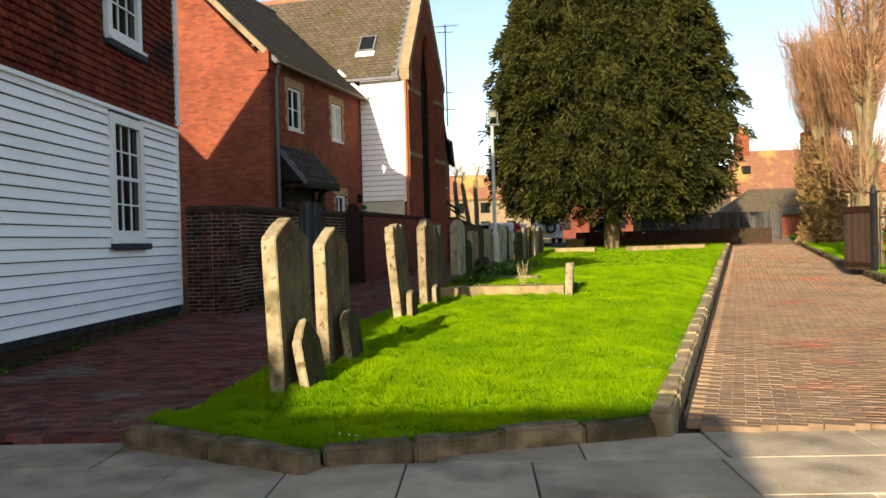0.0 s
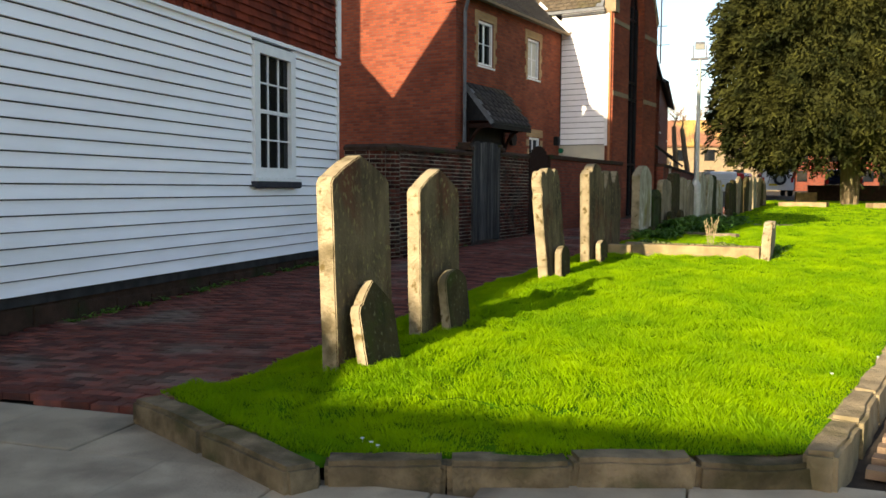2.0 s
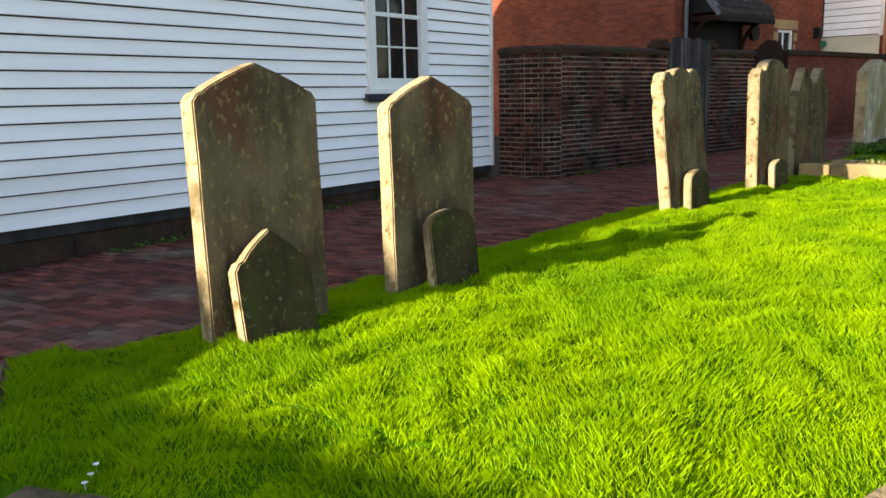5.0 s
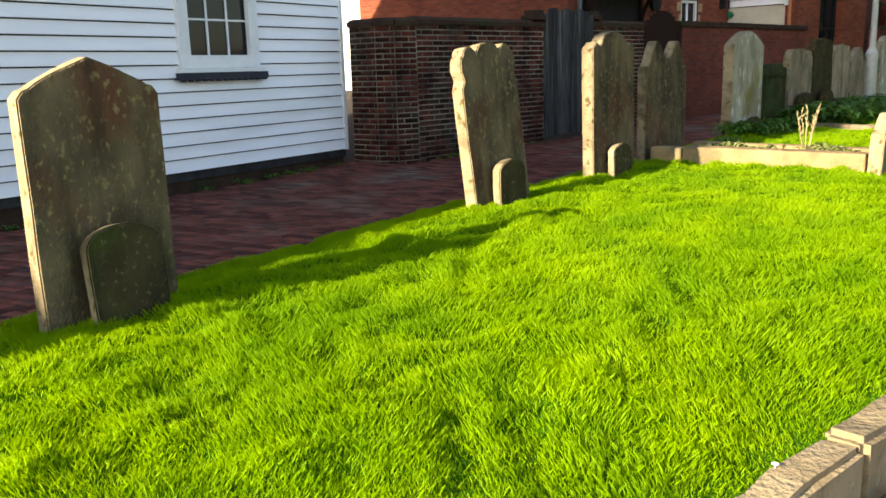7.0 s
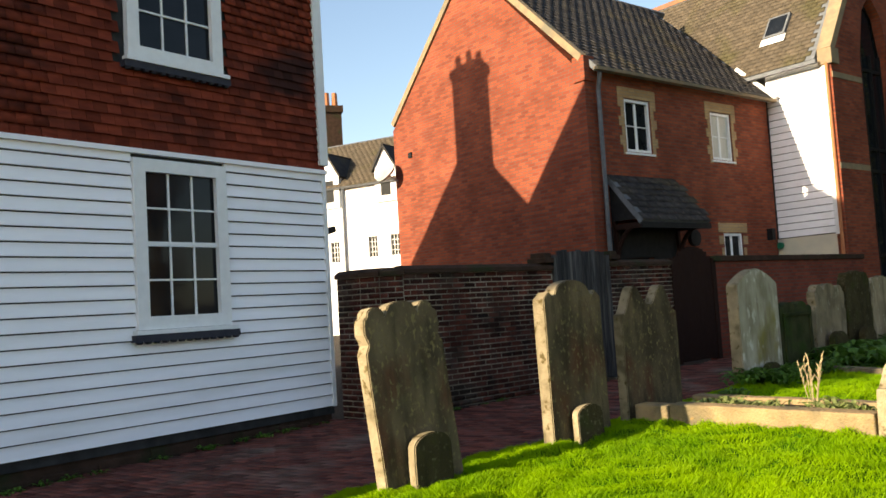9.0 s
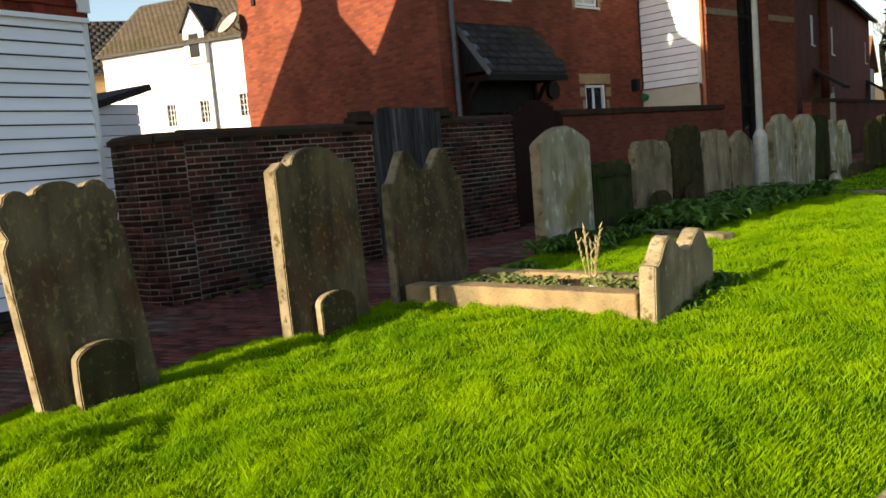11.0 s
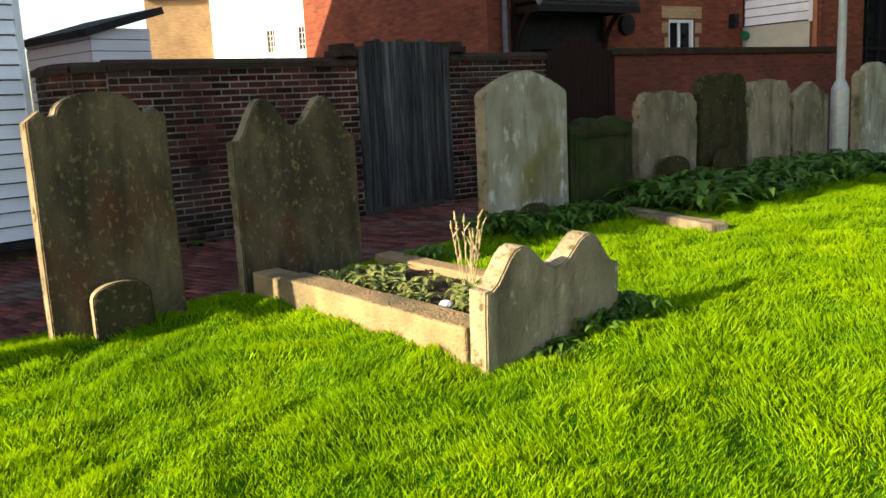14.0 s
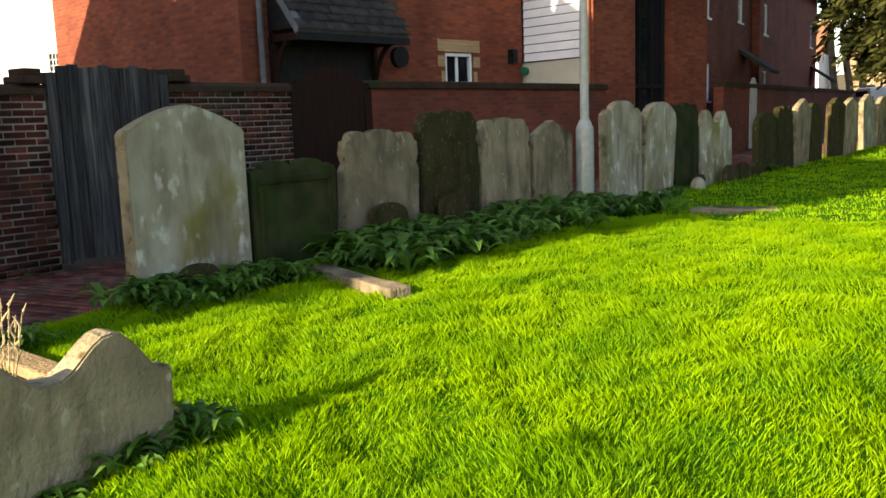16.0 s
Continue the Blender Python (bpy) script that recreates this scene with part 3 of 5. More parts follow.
# ---- brick house with its gabled wing ----
B = pose(-5.80, 23.75, 0, 0, 0, -13)
house_b = thing("brick_house", B, "red brick house with slate roof and white boarded return", "house")
BL, EV, AP = 7.2, 6.75, 10.45
wins = [(1.72, 4.90, 0.94, 1.26), (5.0, 4.92, 0.90, 1.24), (5.15, 1.9, 0.85, 1.2)]
holes = [(c - w / 2 + 0.02, c + w / 2 - 0.02, z + 0.02, z + h - 0.02) for c, z, w, h in wins]
DOOR = (0.95, 1.9, 0.3, 2.5)
bm = wall_holes(bmesh.new(), 0, BL, 0.1, EV, 0.3, holes + [DOOR])
part("wall", bm, BRICK, house_b)
bm = bmesh.new()
for y in (0.0,):
    prof = [(-7.3, 0.1), (-0.302, 0.1), (-0.302, EV + 0.1), (-3.65, AP - 0.15), (-7.3, EV)]
    a = [bm.verts.new((x, y - 0.004, z)) for x, z in prof]
    b = [bm.verts.new((x, y + 0.3, z)) for x, z in prof]
    bm.faces.new(a)
    bm.faces.new(b[::-1])
    for i in range(5):
        bm.faces.new((a[i], b[i], b[(i + 1) % 5], a[(i + 1) % 5]))
box(bm, -0.302, 0.0, -0.004, -0.001, 0.1, EV)
bmesh.ops.recalc_face_normals(bm, faces=bm.faces)
part("gable_wall", bm, BRICK, house_b)
part("rear_wall", boxes((-7.3, -7.05, 0.3, 12.0, 0.1, EV)), BRICK, house_b)
for s, x0 in ((1, 0.0), (-1, -7.3)):
    bm = bmesh.new()
    slab(bm, ((x0 + 0.02 * s, -0.06, EV + 0.22), (-3.65, -0.06, AP + 0.12), (-3.65, 0.12, AP + 0.12), (x0 + 0.02 * s, 0.12, EV + 0.22)), 0.16)
    part("verge_coping", bm, COPING, house_b, "weathered stone verge")
part("kneeler", boxes((-0.28, 0.06, -0.05, 0.3, EV - 0.35, EV + 0.2)), BRICK, house_b)


def slates(parent, p0, along, up, length, height, w, g, material, name="slate"):
    """Courses of slates over a roof slope, joined: corner p0, unit vectors along the eave and up the slope."""
    p0, along, up = (np.array(v, float) for v in (p0, along, up))
    nrm = np.cross(along, up)
    nrm = nrm if nrm[2] > 0 else -nrm
    rg = np.random.default_rng(5)
    cs, hx, hy, hz = [], [], [], []
    for j in range(int(height / g)):
        off = (j % 2) * w / 2
        for i in range(int(length / w)):
            c = p0 + along * (off * 0.98 + (i + 0.5) * w) + up * ((j + 0.5) * g) + nrm * (0.012 + 0.004 * rg.random())
            cs.append(c)
            hx.append(along * (w / 2 - 0.0006))
            tilt = up - nrm * 0.055
            hy.append(tilt * g * 0.56)
            hz.append(nrm * 0.005)
    ob = many_boxes(name, np.array(cs), np.array(hx), np.array(hy), np.array(hz), material, parent)
    return tagged(ob, kind="stuff")


def slope(name, parent, a, b, c, d, t, material, w, g):
    """A roof slope a-b along the eave, c-d along the ridge, with its slates."""
    bm = bmesh.new()
    slab(bm, (a, b, c, d), t)
    ob = part(name, bm, LEAD, parent)
    A, Bv, D = Vector(a), Vector(b), Vector(d)
    al, upv = Bv - A, D - A
    upv = upv - al.normalized() * upv.dot(al.normalized())
    slates(ob, A, al.normalized(), upv.normalized(), al.length, upv.length, w, g, material)
    return ob


slope("roof", house_b, (0.28, 0.12, EV - 0.08), (0.28, 7.25, EV - 0.08), (-3.65, 7.25, AP), (-3.65, 0.12, AP), 0.12, SLATE, 0.3, 0.19)
slope("roof", house_b, (-7.45, 0.12, EV - 0.1), (-7.45, 8.0, EV - 0.1), (-3.65, 8.0, AP), (-3.65, 0.12, AP), 0.12, SLATE, 0.3, 0.3)
part("gutter", boxes((0.24, 0.36, 0.05, 7.15, EV - 0.17, EV - 0.1)), COPING, house_b, "pale eaves gutter")
bm = bmesh.new()
tube(bm, (0.1, 0.32, 0.2), (0.1, 0.32, EV - 0.55), 0.05, 0.05)
tube(bm, (0.1, 0.32, EV - 0.55), (0.28, 0.2, EV - 0.2), 0.05, 0.05)
part("downpipe", bm, LEAD, house_b, "grey downpipe")
for c, z, w, h in wins:
    window(house_b, pose(-0.05, c, z), w, h, 2, 2, 0.085, 0.09, True, blind=(c > 4.9 and z > 4))
    bm = bmesh.new()
    for k in range(6 if z > 4 else 4):
        zz = z + h - 0.22 * (k + 1) if z > 4 else z + h - 0.3 * (k + 1)
        ww = 0.11 if k % 2 else 0.2
        for sgn in (-1, 1):
            ya, yb = sorted((c + sgn * w / 2, c + sgn * (w / 2 + ww)))
            part("quoin", boxes((-0.05, 0.012, ya, yb, zz, zz + 0.217)), BUFF, house_b)
    box(bm, -0.05, 0.014, c - w / 2 - 0.2, c + w / 2 + 0.2, z + h, z + h + 0.24)
    part("lintel", bm, BUFF, house_b, "buff brick head over the window")
# black sheets over the brick give the canopy's shade as colour
part("porch_lining", boxes((0.004, 0.03, 0.52, DOOR[0], 0.3, 3.2), (0.004, 0.03, DOOR[1], 2.88, 0.3, 3.2), (0.004, 0.03, DOOR[0], DOOR[1], DOOR[3], 3.2)), BLACK, house_b, "black panels standing in for the shade under the canopy")
part("door", boxes((-0.2, -0.12, DOOR[0], DOOR[1], DOOR[2], DOOR[3])), BLACK, house_b, "dark front door")
bm = bmesh.new()
slab(bm, ((0.9, 0.5, 3.25), (0.9, 2.9, 3.25), (0.0, 2.9, 4.35), (0.0, 0.5, 4.35)), 0.12)
can = part("canopy", bm, LEAD, house_b, "lean-to slate canopy over the door")
slates(can, (0.9, 0.5, 3.25), (0, 1, 0), Vector((-0.9, 0, 1.1)).normalized(), 2.4, 1.42, 0.3, 0.2, SLATE)
for y in (0.55, 2.75):
    bm = bmesh.new()
    box(bm, 0.0, 0.85, y, y + 0.09, 3.1, 3.22)
    box(bm, 0.0, 0.1, y, y + 0.09, 2.2, 3.6)
    last = None
    for k in range(7):
        a = k / 6 * math.pi / 2
        p = Vector((0.05 + 0.7 * (1 - math.cos(a)), y + 0.045, 2.25 + 0.95 * math.sin(a)))
        if last is not None:
            tube(bm, last, p, 0.05, 0.05, 6)
        last = p
    part("bracket", bm, BROWNWOOD, house_b, "curved dark timber bracket")
part("fascia", boxes((0.84, 0.9, 0.48, 2.92, 3.08, 3.2)), BLACK, house_b)
for y in (0.53, 2.84):
    bm = bmesh.new()
    a = [bm.verts.new((x, yy, z)) for yy in (y, y + 0.03) for x, z in ((0.02, 3.3), (0.82, 3.28), (0.02, 4.22))]
    for f in ((0, 1, 2), (3, 5, 4), (0, 3, 4, 1), (1, 4, 5, 2), (2, 5, 3, 0)):
        bm.faces.new([a[i] for i in f])
    bmesh.ops.recalc_face_normals(bm, faces=bm.faces)
    part("canopy_cheek", bm, BLACK, house_b)
bm = bmesh.new()
tube(bm, (0.0, 3.45, 2.95), (0.1, 3.45, 2.95), 0.2, 0.2, 16)
part("round_lamp", bm, BLACK, house_b, "round black wall lamp")
part("lantern", boxes((0.0, 0.16, 6.7, 6.85, 2.9, 3.2)), BLACK, house_b)
# satellite dish and flue
bm = bmesh.new()
tube(bm, (-7.3, -0.3, 5.5), (-7.3, -0.36, 5.55), 0.28, 0.34, 18)
tube(bm, (-7.2, 0, 5.3), (-7.3, -0.3, 5.5), 0.025, 0.025, 6)
part("satellite_dish", bm, GALV, house_b, "grey satellite dish")
part("air_brick", boxes((-6.6, -6.45, -0.05, 0.02, 5.85, 6.0)), BLACK, house_b)

# wing
WX, WY0, WY1, WE, WA = 1.85, 7.25, 12.15, 7.65, 11.4
WM = (WY0 + WY1) / 2
part("return_wall", boxes((-0.3, WX - 0.26, WY0 + 0.05, WY0 + 0.3, 0.1, 2.93)), RENDER_C, house_b, "cream rendered return wall")
# dark sheet whose colour gives the shade lines between these boards
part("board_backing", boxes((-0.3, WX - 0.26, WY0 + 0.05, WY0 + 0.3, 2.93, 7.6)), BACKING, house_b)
bm0 = bmesh.new()
prism(bm0, [(0.0, 0.0), (-0.036, 0.0), (-0.006, 0.170), (0.015, 0.170), (0.015, 0.0)], 0.0, WX - 0.27)
bd = mesh_of("board", bm0, BOARD)
for k in range(25):
    piece("board", bd, house_b, pose(0.01, WY0 + 0.03, 2.95 + k * 0.187))
part("corner_post", boxes((WX - 0.27, WX - 0.16, WY0 - 0.03, WY0 + 0.1, 2.9, 7.6)), WHITEPAINT, house_b)
bm = bmesh.new()
RZ = 9.5
rec = [(WM - 0.85, 0.1), (WM + 0.85, 0.1), (WM + 0.85, 7.7), (WM + 0.52, 8.95), (WM, RZ), (WM - 0.52, 8.95), (WM - 0.85, 7.7)]
outline = [(WY0, 0.1), rec[0], rec[6], rec[5], rec[4], (WM, WA), (WY0, WE)]
prism(bm, outline, WX - 0.25, WX)
outline = [rec[1], (WY1, 0.1), (WY1, WE), (WM, WA), rec[4], rec[3], rec[2]]
prism(bm, outline, WX - 0.25, WX)
part("wing_gable", bm, BRICK, house_b)
bm = bmesh.new()
prism(bm, rec, WX - 0.5, WX - 0.3)
part("stair_glazing", bm, GLASS, house_b, "tall dark pointed stair window")
bm = bmesh.new()
for y in (WM - 0.8, WM - 0.27, WM + 0.27, WM + 0.8):
    box(bm, WX - 0.3, WX - 0.24, y - 0.03, y + 0.03, 0.1, 7.9)
for z in (2.3, 4.6, 5.2, 7.4):
    box(bm, WX - 0.3, WX - 0.245, WM - 0.83, WM + 0.83, z, z + 0.08)
part("mullions", bm, BLACK, house_b, "black window bars")
for z in (4.55, 6.9):
    for ya, yb in ((WY0, WM - 0.89), (WM + 0.89, WY1)):
        part("string_course", boxes((WX - 0.02, WX + 0.02, ya, yb, z, z + 0.15)), COPING, house_b)
part("far_wall", boxes((-7.3, WX - 0.26, WY1 - 0.3, WY1, 0.1, WE)), BRICK, house_b)
for y0, s in ((WY0, 1), (WY1, -1)):
    bm = bmesh.new()
    slab(bm, ((WX - 0.32, y0 - 0.06 * s, WE + 0.02), (WX + 0.05, y0 - 0.06 * s, WE + 0.02), (WX + 0.05, WM, WA + 0.2), (WX - 0.32, WM, WA + 0.2)), 0.2)
    part("verge_coping", bm, COPING, house_b, "weathered stone verge")
part("kneeler", boxes((WX - 0.3, WX + 0.07, WY0 - 0.09, WY0 + 0.3, WE - 0.4, WE)), COPING, house_b)
slope("roof", house_b, (-7.3, WY0 - 0.2, WE - 0.22), (WX - 0.33, WY0 - 0.2, WE - 0.22), (WX - 0.33, WM, WA - 0.15), (-7.3, WM, WA - 0.15), 0.12, BROWNTILE, 0.26, 0.16)
slope("roof", house_b, (-7.3, WY1 + 0.2, WE - 0.22), (WX - 0.33, WY1 + 0.2, WE - 0.22), (WX - 0.33, WM, WA - 0.15), (-7.3, WM, WA - 0.15), 0.12, BROWNTILE, 0.3, 0.3)
part("ridge", boxes((-7.3, WX - 0.3, WM - 0.1, WM + 0.1, WA - 0.2, WA - 0.05)), ORANGETILE, house_b, "clay ridge tiles")
bm = bmesh.new()
tube(bm, (0.35, WY0 - 0.12, EV - 0.05), (-0.75, WY0 - 0.12, WE + 0.1), 0.06, 0.06, 6)
part("valley_flashing", bm, WHITEPAINT, house_b)
part("gutter", boxes((-0.9, WX - 0.25, WY0 - 0.3, WY0 - 0.2, WE - 0.36, WE - 0.26)), LEAD, house_b)
bm = bmesh.new()
tube(bm, (WX - 0.1, WY0 - 0.06, 0.3), (WX - 0.1, WY0 - 0.06, WE - 0.35), 0.045, 0.045)
part("downpipe", bm, TERRA, house_b, "red-brown downpipe")
roof_up = Vector((0, WM - WY0 + 0.2, WA - WE + 0.07)).normalized()
sk = Matrix.Translation((0.1, WY0 + 0.75, WE + 1.16)) @ Matrix(((1, 0, 0), (0, roof_up.y, -roof_up.z), (0, roof_up.z, roof_up.y))).to_4x4()
bm = bmesh.new()
box(bm, -0.32, 0.32, -0.4, 0.4, 0.0, 0.10)
skl = part("skylight", bm, LEAD, house_b, "dark roof window in the tiles", sk)
part("pane", boxes((-0.26, 0.26, -0.33, 0.33, 0.10, 0.11)), GLASS, skl)
part("flashing", boxes((-0.36, 0.36, -0.66, -0.41, 0.05, 0.065)), WHITEPAINT, skl)
bm = bmesh.new()
tube(bm, (WX + 0.1, WY1 + 0.12, 6.2), (WX + 0.1, WY1 + 0.12, 10.4), 0.03, 0.025, 6)
for z, l_ in ((10.35, 0.5), (10.1, 0.35), (6.9, 0.3), (7.6, 0.2)):
    tube(bm, (WX + 0.1 - l_, WY1 + 0.12, z), (WX + 0.1 + l_, WY1 + 0.25, z), 0.015, 0.015, 5)
for k in range(7):
    tube(bm, (WX + 0.1 + 0.1 * k, WY1 - 0.1, 10.35), (WX + 0.1 + 0.1 * k, WY1 + 0.35, 10.35), 0.008, 0.008, 4)
part("aerial", bm, LEAD, house_b, "television aerial on a pole")
bm = bmesh.new()
tube(bm, (0.06, WY0, 2.75), (0.06, WY0 - 0.1, 2.75), 0.09, 0.09, 12)
part("alarm_bell", bm, GREENPL, house_b, "small green alarm box")

# lower houses beyond the wing
house_e = thing("far_brick_cottage", pose(-1.55, 35.9, 0, 0, 0, 1.0), "lower brick cottages beyond the gabled wing", "house")
for y0, y1, x1, ev in ((0.0, 7.2, -0.15, 6.7), (7.2, 21.4, 0.1, 6.6)):
    holes = [(y0 + 0.7, y0 + 1.4, 4.2, 5.2), (y0 + 0.7, y0 + 1.4, 2.0, 3.0), (y1 - 2.2, y1 - 1.5, 4.4, 5.4)]
    bm = wall_holes(bmesh.new(), y0, y1, 0.1, ev, 0.3, holes)
    box(bm, -6.0, -0.3, y1 - 0.3, y1, 0.1, ev)
    box(bm, -6.0, -0.3, y0, y0 + 0.2, 0.1, ev)
    part("wall", bm, BRICK_DK, house_e, at=pose(x1, 0, 0))
    for h in holes:
        window(house_e, pose(x1 - 0.05, (h[0] + h[1]) / 2, h[2]), 0.72, 1.02, 2, 2, 0.06, 0.09, True)
    slope("roof", house_e, (x1 + 0.3, y0, ev - 0.1), (x1 + 0.3, y1 + 0.2, ev - 0.1), (x1 - 3.2, y1 + 0.2, ev + 2.8), (x1 - 3.2, y0, ev + 2.8), 0.12, SLATE, 0.3, 0.22)
    part("gutter", boxes((x1 + 0.28, x1 + 0.4, y0, y1 + 0.2, ev - 0.2, ev - 0.1)), BLACK, house_e)
    bm = bmesh.new()
    slab(bm, ((x1 + 1.0, y1 - 2.0, 2.9), (x1 + 1.0, y1 - 0.6, 2.9), (x1, y1 - 0.6, 3.6), (x1, y1 - 2.0, 3.6)), 0.1)
    part("canopy", bm, SLATE, house_e)

shed = thing("boarded_shed", pose(-10.6, 18.5, 0), "small white boarded outbuilding with a dark roof", "shed")
# same dark colour as shade between the shed's boards
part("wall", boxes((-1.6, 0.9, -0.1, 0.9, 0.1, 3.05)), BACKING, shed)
for k in range(15):
    part("board", boxes((-1.6, 0.92, -0.13, -0.1, 0.3 + k * 0.187, 0.3 + k * 0.187 + 0.172)), BOARD, shed)
    part("board", boxes((0.9, 0.93, -0.13, 0.92, 0.3 + k * 0.187, 0.3 + k * 0.187 + 0.172)), BOARD, shed)
bm = bmesh.new()
slab(bm, ((-1.7, -0.3, 3.05), (1.1, -0.3, 3.05), (1.1, 1.1, 3.45), (-1.7, 1.1, 3.45)), 0.12)
part("roof", bm, SLATE, shed)

# white houses seen through the gap
house_w = thing("white_house", pose(-25.0, 38.0, 0.7, 0, 0, -80), "white boarded house with slate roof and dormers", "house")
WEV = 7.4
holes = [(-1.1, -0.5, 3.6, 4.7), (0.2, 0.8, 3.6, 4.7), (-3.4, -2.8, 3.5, 4.6), (-5.4, -4.8, 3.5, 4.6), (2.4, 3.1, 3.6, 4.7)]
part("wall", wall_holes(bmesh.new(), -9, 7, -0.3, WEV, 0.3, holes), WHITEWALL, house_w)
for h in holes:
    window(house_w, pose(-0.05, (h[0] + h[1]) / 2, h[2]), 0.62, 1.12, 3, 4, 0.05, 0.09, True)
for y in (-9, 6.7):
    part("end_wall", boxes((-6, -0.3, y, y + 0.3, -0.3, WEV)), WHITEWALL, house_w)
slope("roof", house_w, (0.3, -9.2, WEV - 0.1), (0.3, 7.2, WEV - 0.1), (-3.4, 7.2, WEV + 2.9), (-3.4, -9.2, WEV + 2.9), 0.12, BROWNTILE, 0.3, 0.2)
for y in (-3.2, 0.2):
    bm = bmesh.new()
    prism(bm, [(-0.6, WEV - 1.1), (0.6, WEV - 1.1), (0.6, WEV + 0.6), (0, WEV + 1.6), (-0.6, WEV + 0.6)], -1.8, 0.12)
    dm = part("dormer", bm, WHITEWALL, house_w, "white gabled dormer", pose(0, y, 0))
    part("pane", boxes((0.10, 0.14, -0.28, 0.28, WEV - 0.8, WEV + 0.3)), GLASS, dm)
    for sd in (-1, 1):
        bm = bmesh.new()
        slab(bm, ((0.25, 0, WEV + 1.75), (0.25, sd * 0.8, WEV + 0.45), (-2.2, sd * 0.8, WEV + 0.45), (-2.2, 0, WEV + 1.75)), 0.1)
        part("dormer_roof", bm, SLATE, dm)
bm = bmesh.new()
tube(bm, (0.1, -2.4, 0.5), (0.1, -2.4, WEV - 0.2), 0.06, 0.06, 6)
part("downpipe", bm, LEAD, house_w)
house_k = thing("chimney_house", pose(-33.6, 39.6, 0, 0, 0, -35), "grey slate-roofed house with a tall chimney stack", "house")
part("wall", boxes((-6, 0, -6, 5, 0.2, 7.5)), BUFF, house_k)
slope("roof", house_k, (0.3, -6.2, 7.4), (0.3, 5.2, 7.4), (-3, 5.2, 10.6), (-3, -6.2, 10.6), 0.12, SLATE, 0.4, 0.3)
part("chimney", boxes((-3.2, -2.2, 2.4, 3.5, 7.5, 13.9), (-3.3, -2.1, 2.3, 3.6, 13.9, 14.3)), DARKSTONE, house_k)
for y in (2.7, 3.2):
    bm = bmesh.new()
    tube(bm, (-2.7, y, 14.3), (-2.7, y, 15.2), 0.2, 0.16, 8)
    part("chimney_pot", bm, TERRA, house_k)

# ---- garden walls ----
def brick_run(parent, p, q, base, top, n_parts, t=0.22, material=OLD_BRICK, stuff=OLD_BRICK_S, both=False):
    """A brick wall from p to q: mortar core, bricks proud of it, coping. Returns nothing; pieces are its children."""
    p, q = Vector((*p, 0)), Vector((*q, 0))
    d = (q - p).normalized()
    nr = Vector((d.y, -d.x, 0))
    L = (q - p).length
    m = Matrix(((nr.x, d.x, 0, p.x), (nr.y, d.y, 0, p.y), (0, 0, 1, 0), (0, 0, 0, 1)))
    part("mortar_core", boxes((-t, -0.005, 0.0, L, base - 0.2, top)), MORTAR, parent, at=m)
    bm = bmesh.new()
    prism(bm, [(-t - 0.04, top), (0.04, top), (0.04, top + 0.06), (-t / 2 + 0.06, top + 0.11), (-t / 2 - 0.06, top + 0.11), (-t - 0.04, top + 0.06)], 0.0, L)
    for v in bm.verts:
        v.co = Vector((v.co.y, v.co.x, v.co.z))
    bmesh.ops.recalc_face_normals(bm, faces=bm.faces)
    part("coping", bm, DARKSTONE, parent, "dark weathered brick-on-edge coping", m)
    meshes = []
    for k in range(5):
        bm = bmesh.new()
        box(bm, -0.1, 0.0, 0.007, 0.213, 0.008, 0.065)
        for v in bm.verts:
            v.co += Vector((random.uniform(-0.001, 0.005), random.uniform(-0.003, 0.003), random.uniform(-0.002, 0.002)))
        meshes.append(mesh_of("brick", bm, material))
    cs, made = [], 0
    rows_n = int((top - base + 0.1) / 0.075)
    for j in range(rows_n):
        z = top - 0.075 * (j + 1)
        y = -0.11 * (j % 2)
        while y < L:
            a, b = max(y, 0.0), min(y + 0.222, L)
            if b - a > 0.05:
                if made < n_parts and b - a > 0.2:
                    piece("brick", meshes[(j * 7 + made * 3) % 5], parent, m @ pose(random.uniform(-0.003, 0.004), a, z))
                    made += 1
                else:
                    cs.append(((a + b) / 2, z + 0.0365, (b - a) / 2 - 0.007))
            y += 0.222
    if cs:
        c = np.array(cs)
        n = len(c)
        rg = np.random.default_rng(3)
        cen = np.stack([-0.05 + rg.uniform(-0.004, 0.005, n), c[:, 0], c[:, 1]], 1)
        ux = np.tile([0.05, 0, 0], (n, 1))
        uy = np.stack([np.zeros(n), c[:, 2], np.zeros(n)], 1)
        uz = np.tile([0, 0, 0.0295], (n, 1))
        ob = many_boxes("bricks", cen, ux, uy, uz, stuff, parent)
        ob.matrix_local = m
        tagged(ob, kind="stuff")


wall_1 = thing("wall_garden", pose(0, 0, 0), "old dark brick garden wall with rounded corner", "garden wall", kind="structure")
GC = [(-5.45, 15.66), (-4.95, 15.60), (-4.68, 15.70), (-4.52, 16.0)]
for a, b in zip(GC, GC[1:]):
    brick_run(wall_1, a, b, 0.2, 2.12, 0)
brick_run(wall_1, GC[-1], (-4.02, 18.98), 0.2, 2.14, 300)
brick_run(wall_1, (-3.77, 20.38), (-3.46, 22.2), 0.3, 2.18, 0)
for d in ((-4.30, -3.96, 18.70, 18.97, 2.25, 2.33), (-4.26, -4.0, 18.74, 18.95, 2.33, 2.41), (-4.05, -3.70, 20.40, 20.70, 2.29, 2.37), (-4.01, -3.74, 20.44, 20.66, 2.37, 2.44)):
    bm = boxes(d)
    soften(bm, 0.012)
    part("pier_cap", bm, DARKSTONE, wall_1, "dark coping step at the gate")
wall_2 = thing("wall_terrace", pose(0, 0, 0), "newer red brick garden wall with dark coping", "garden wall", kind="structure")
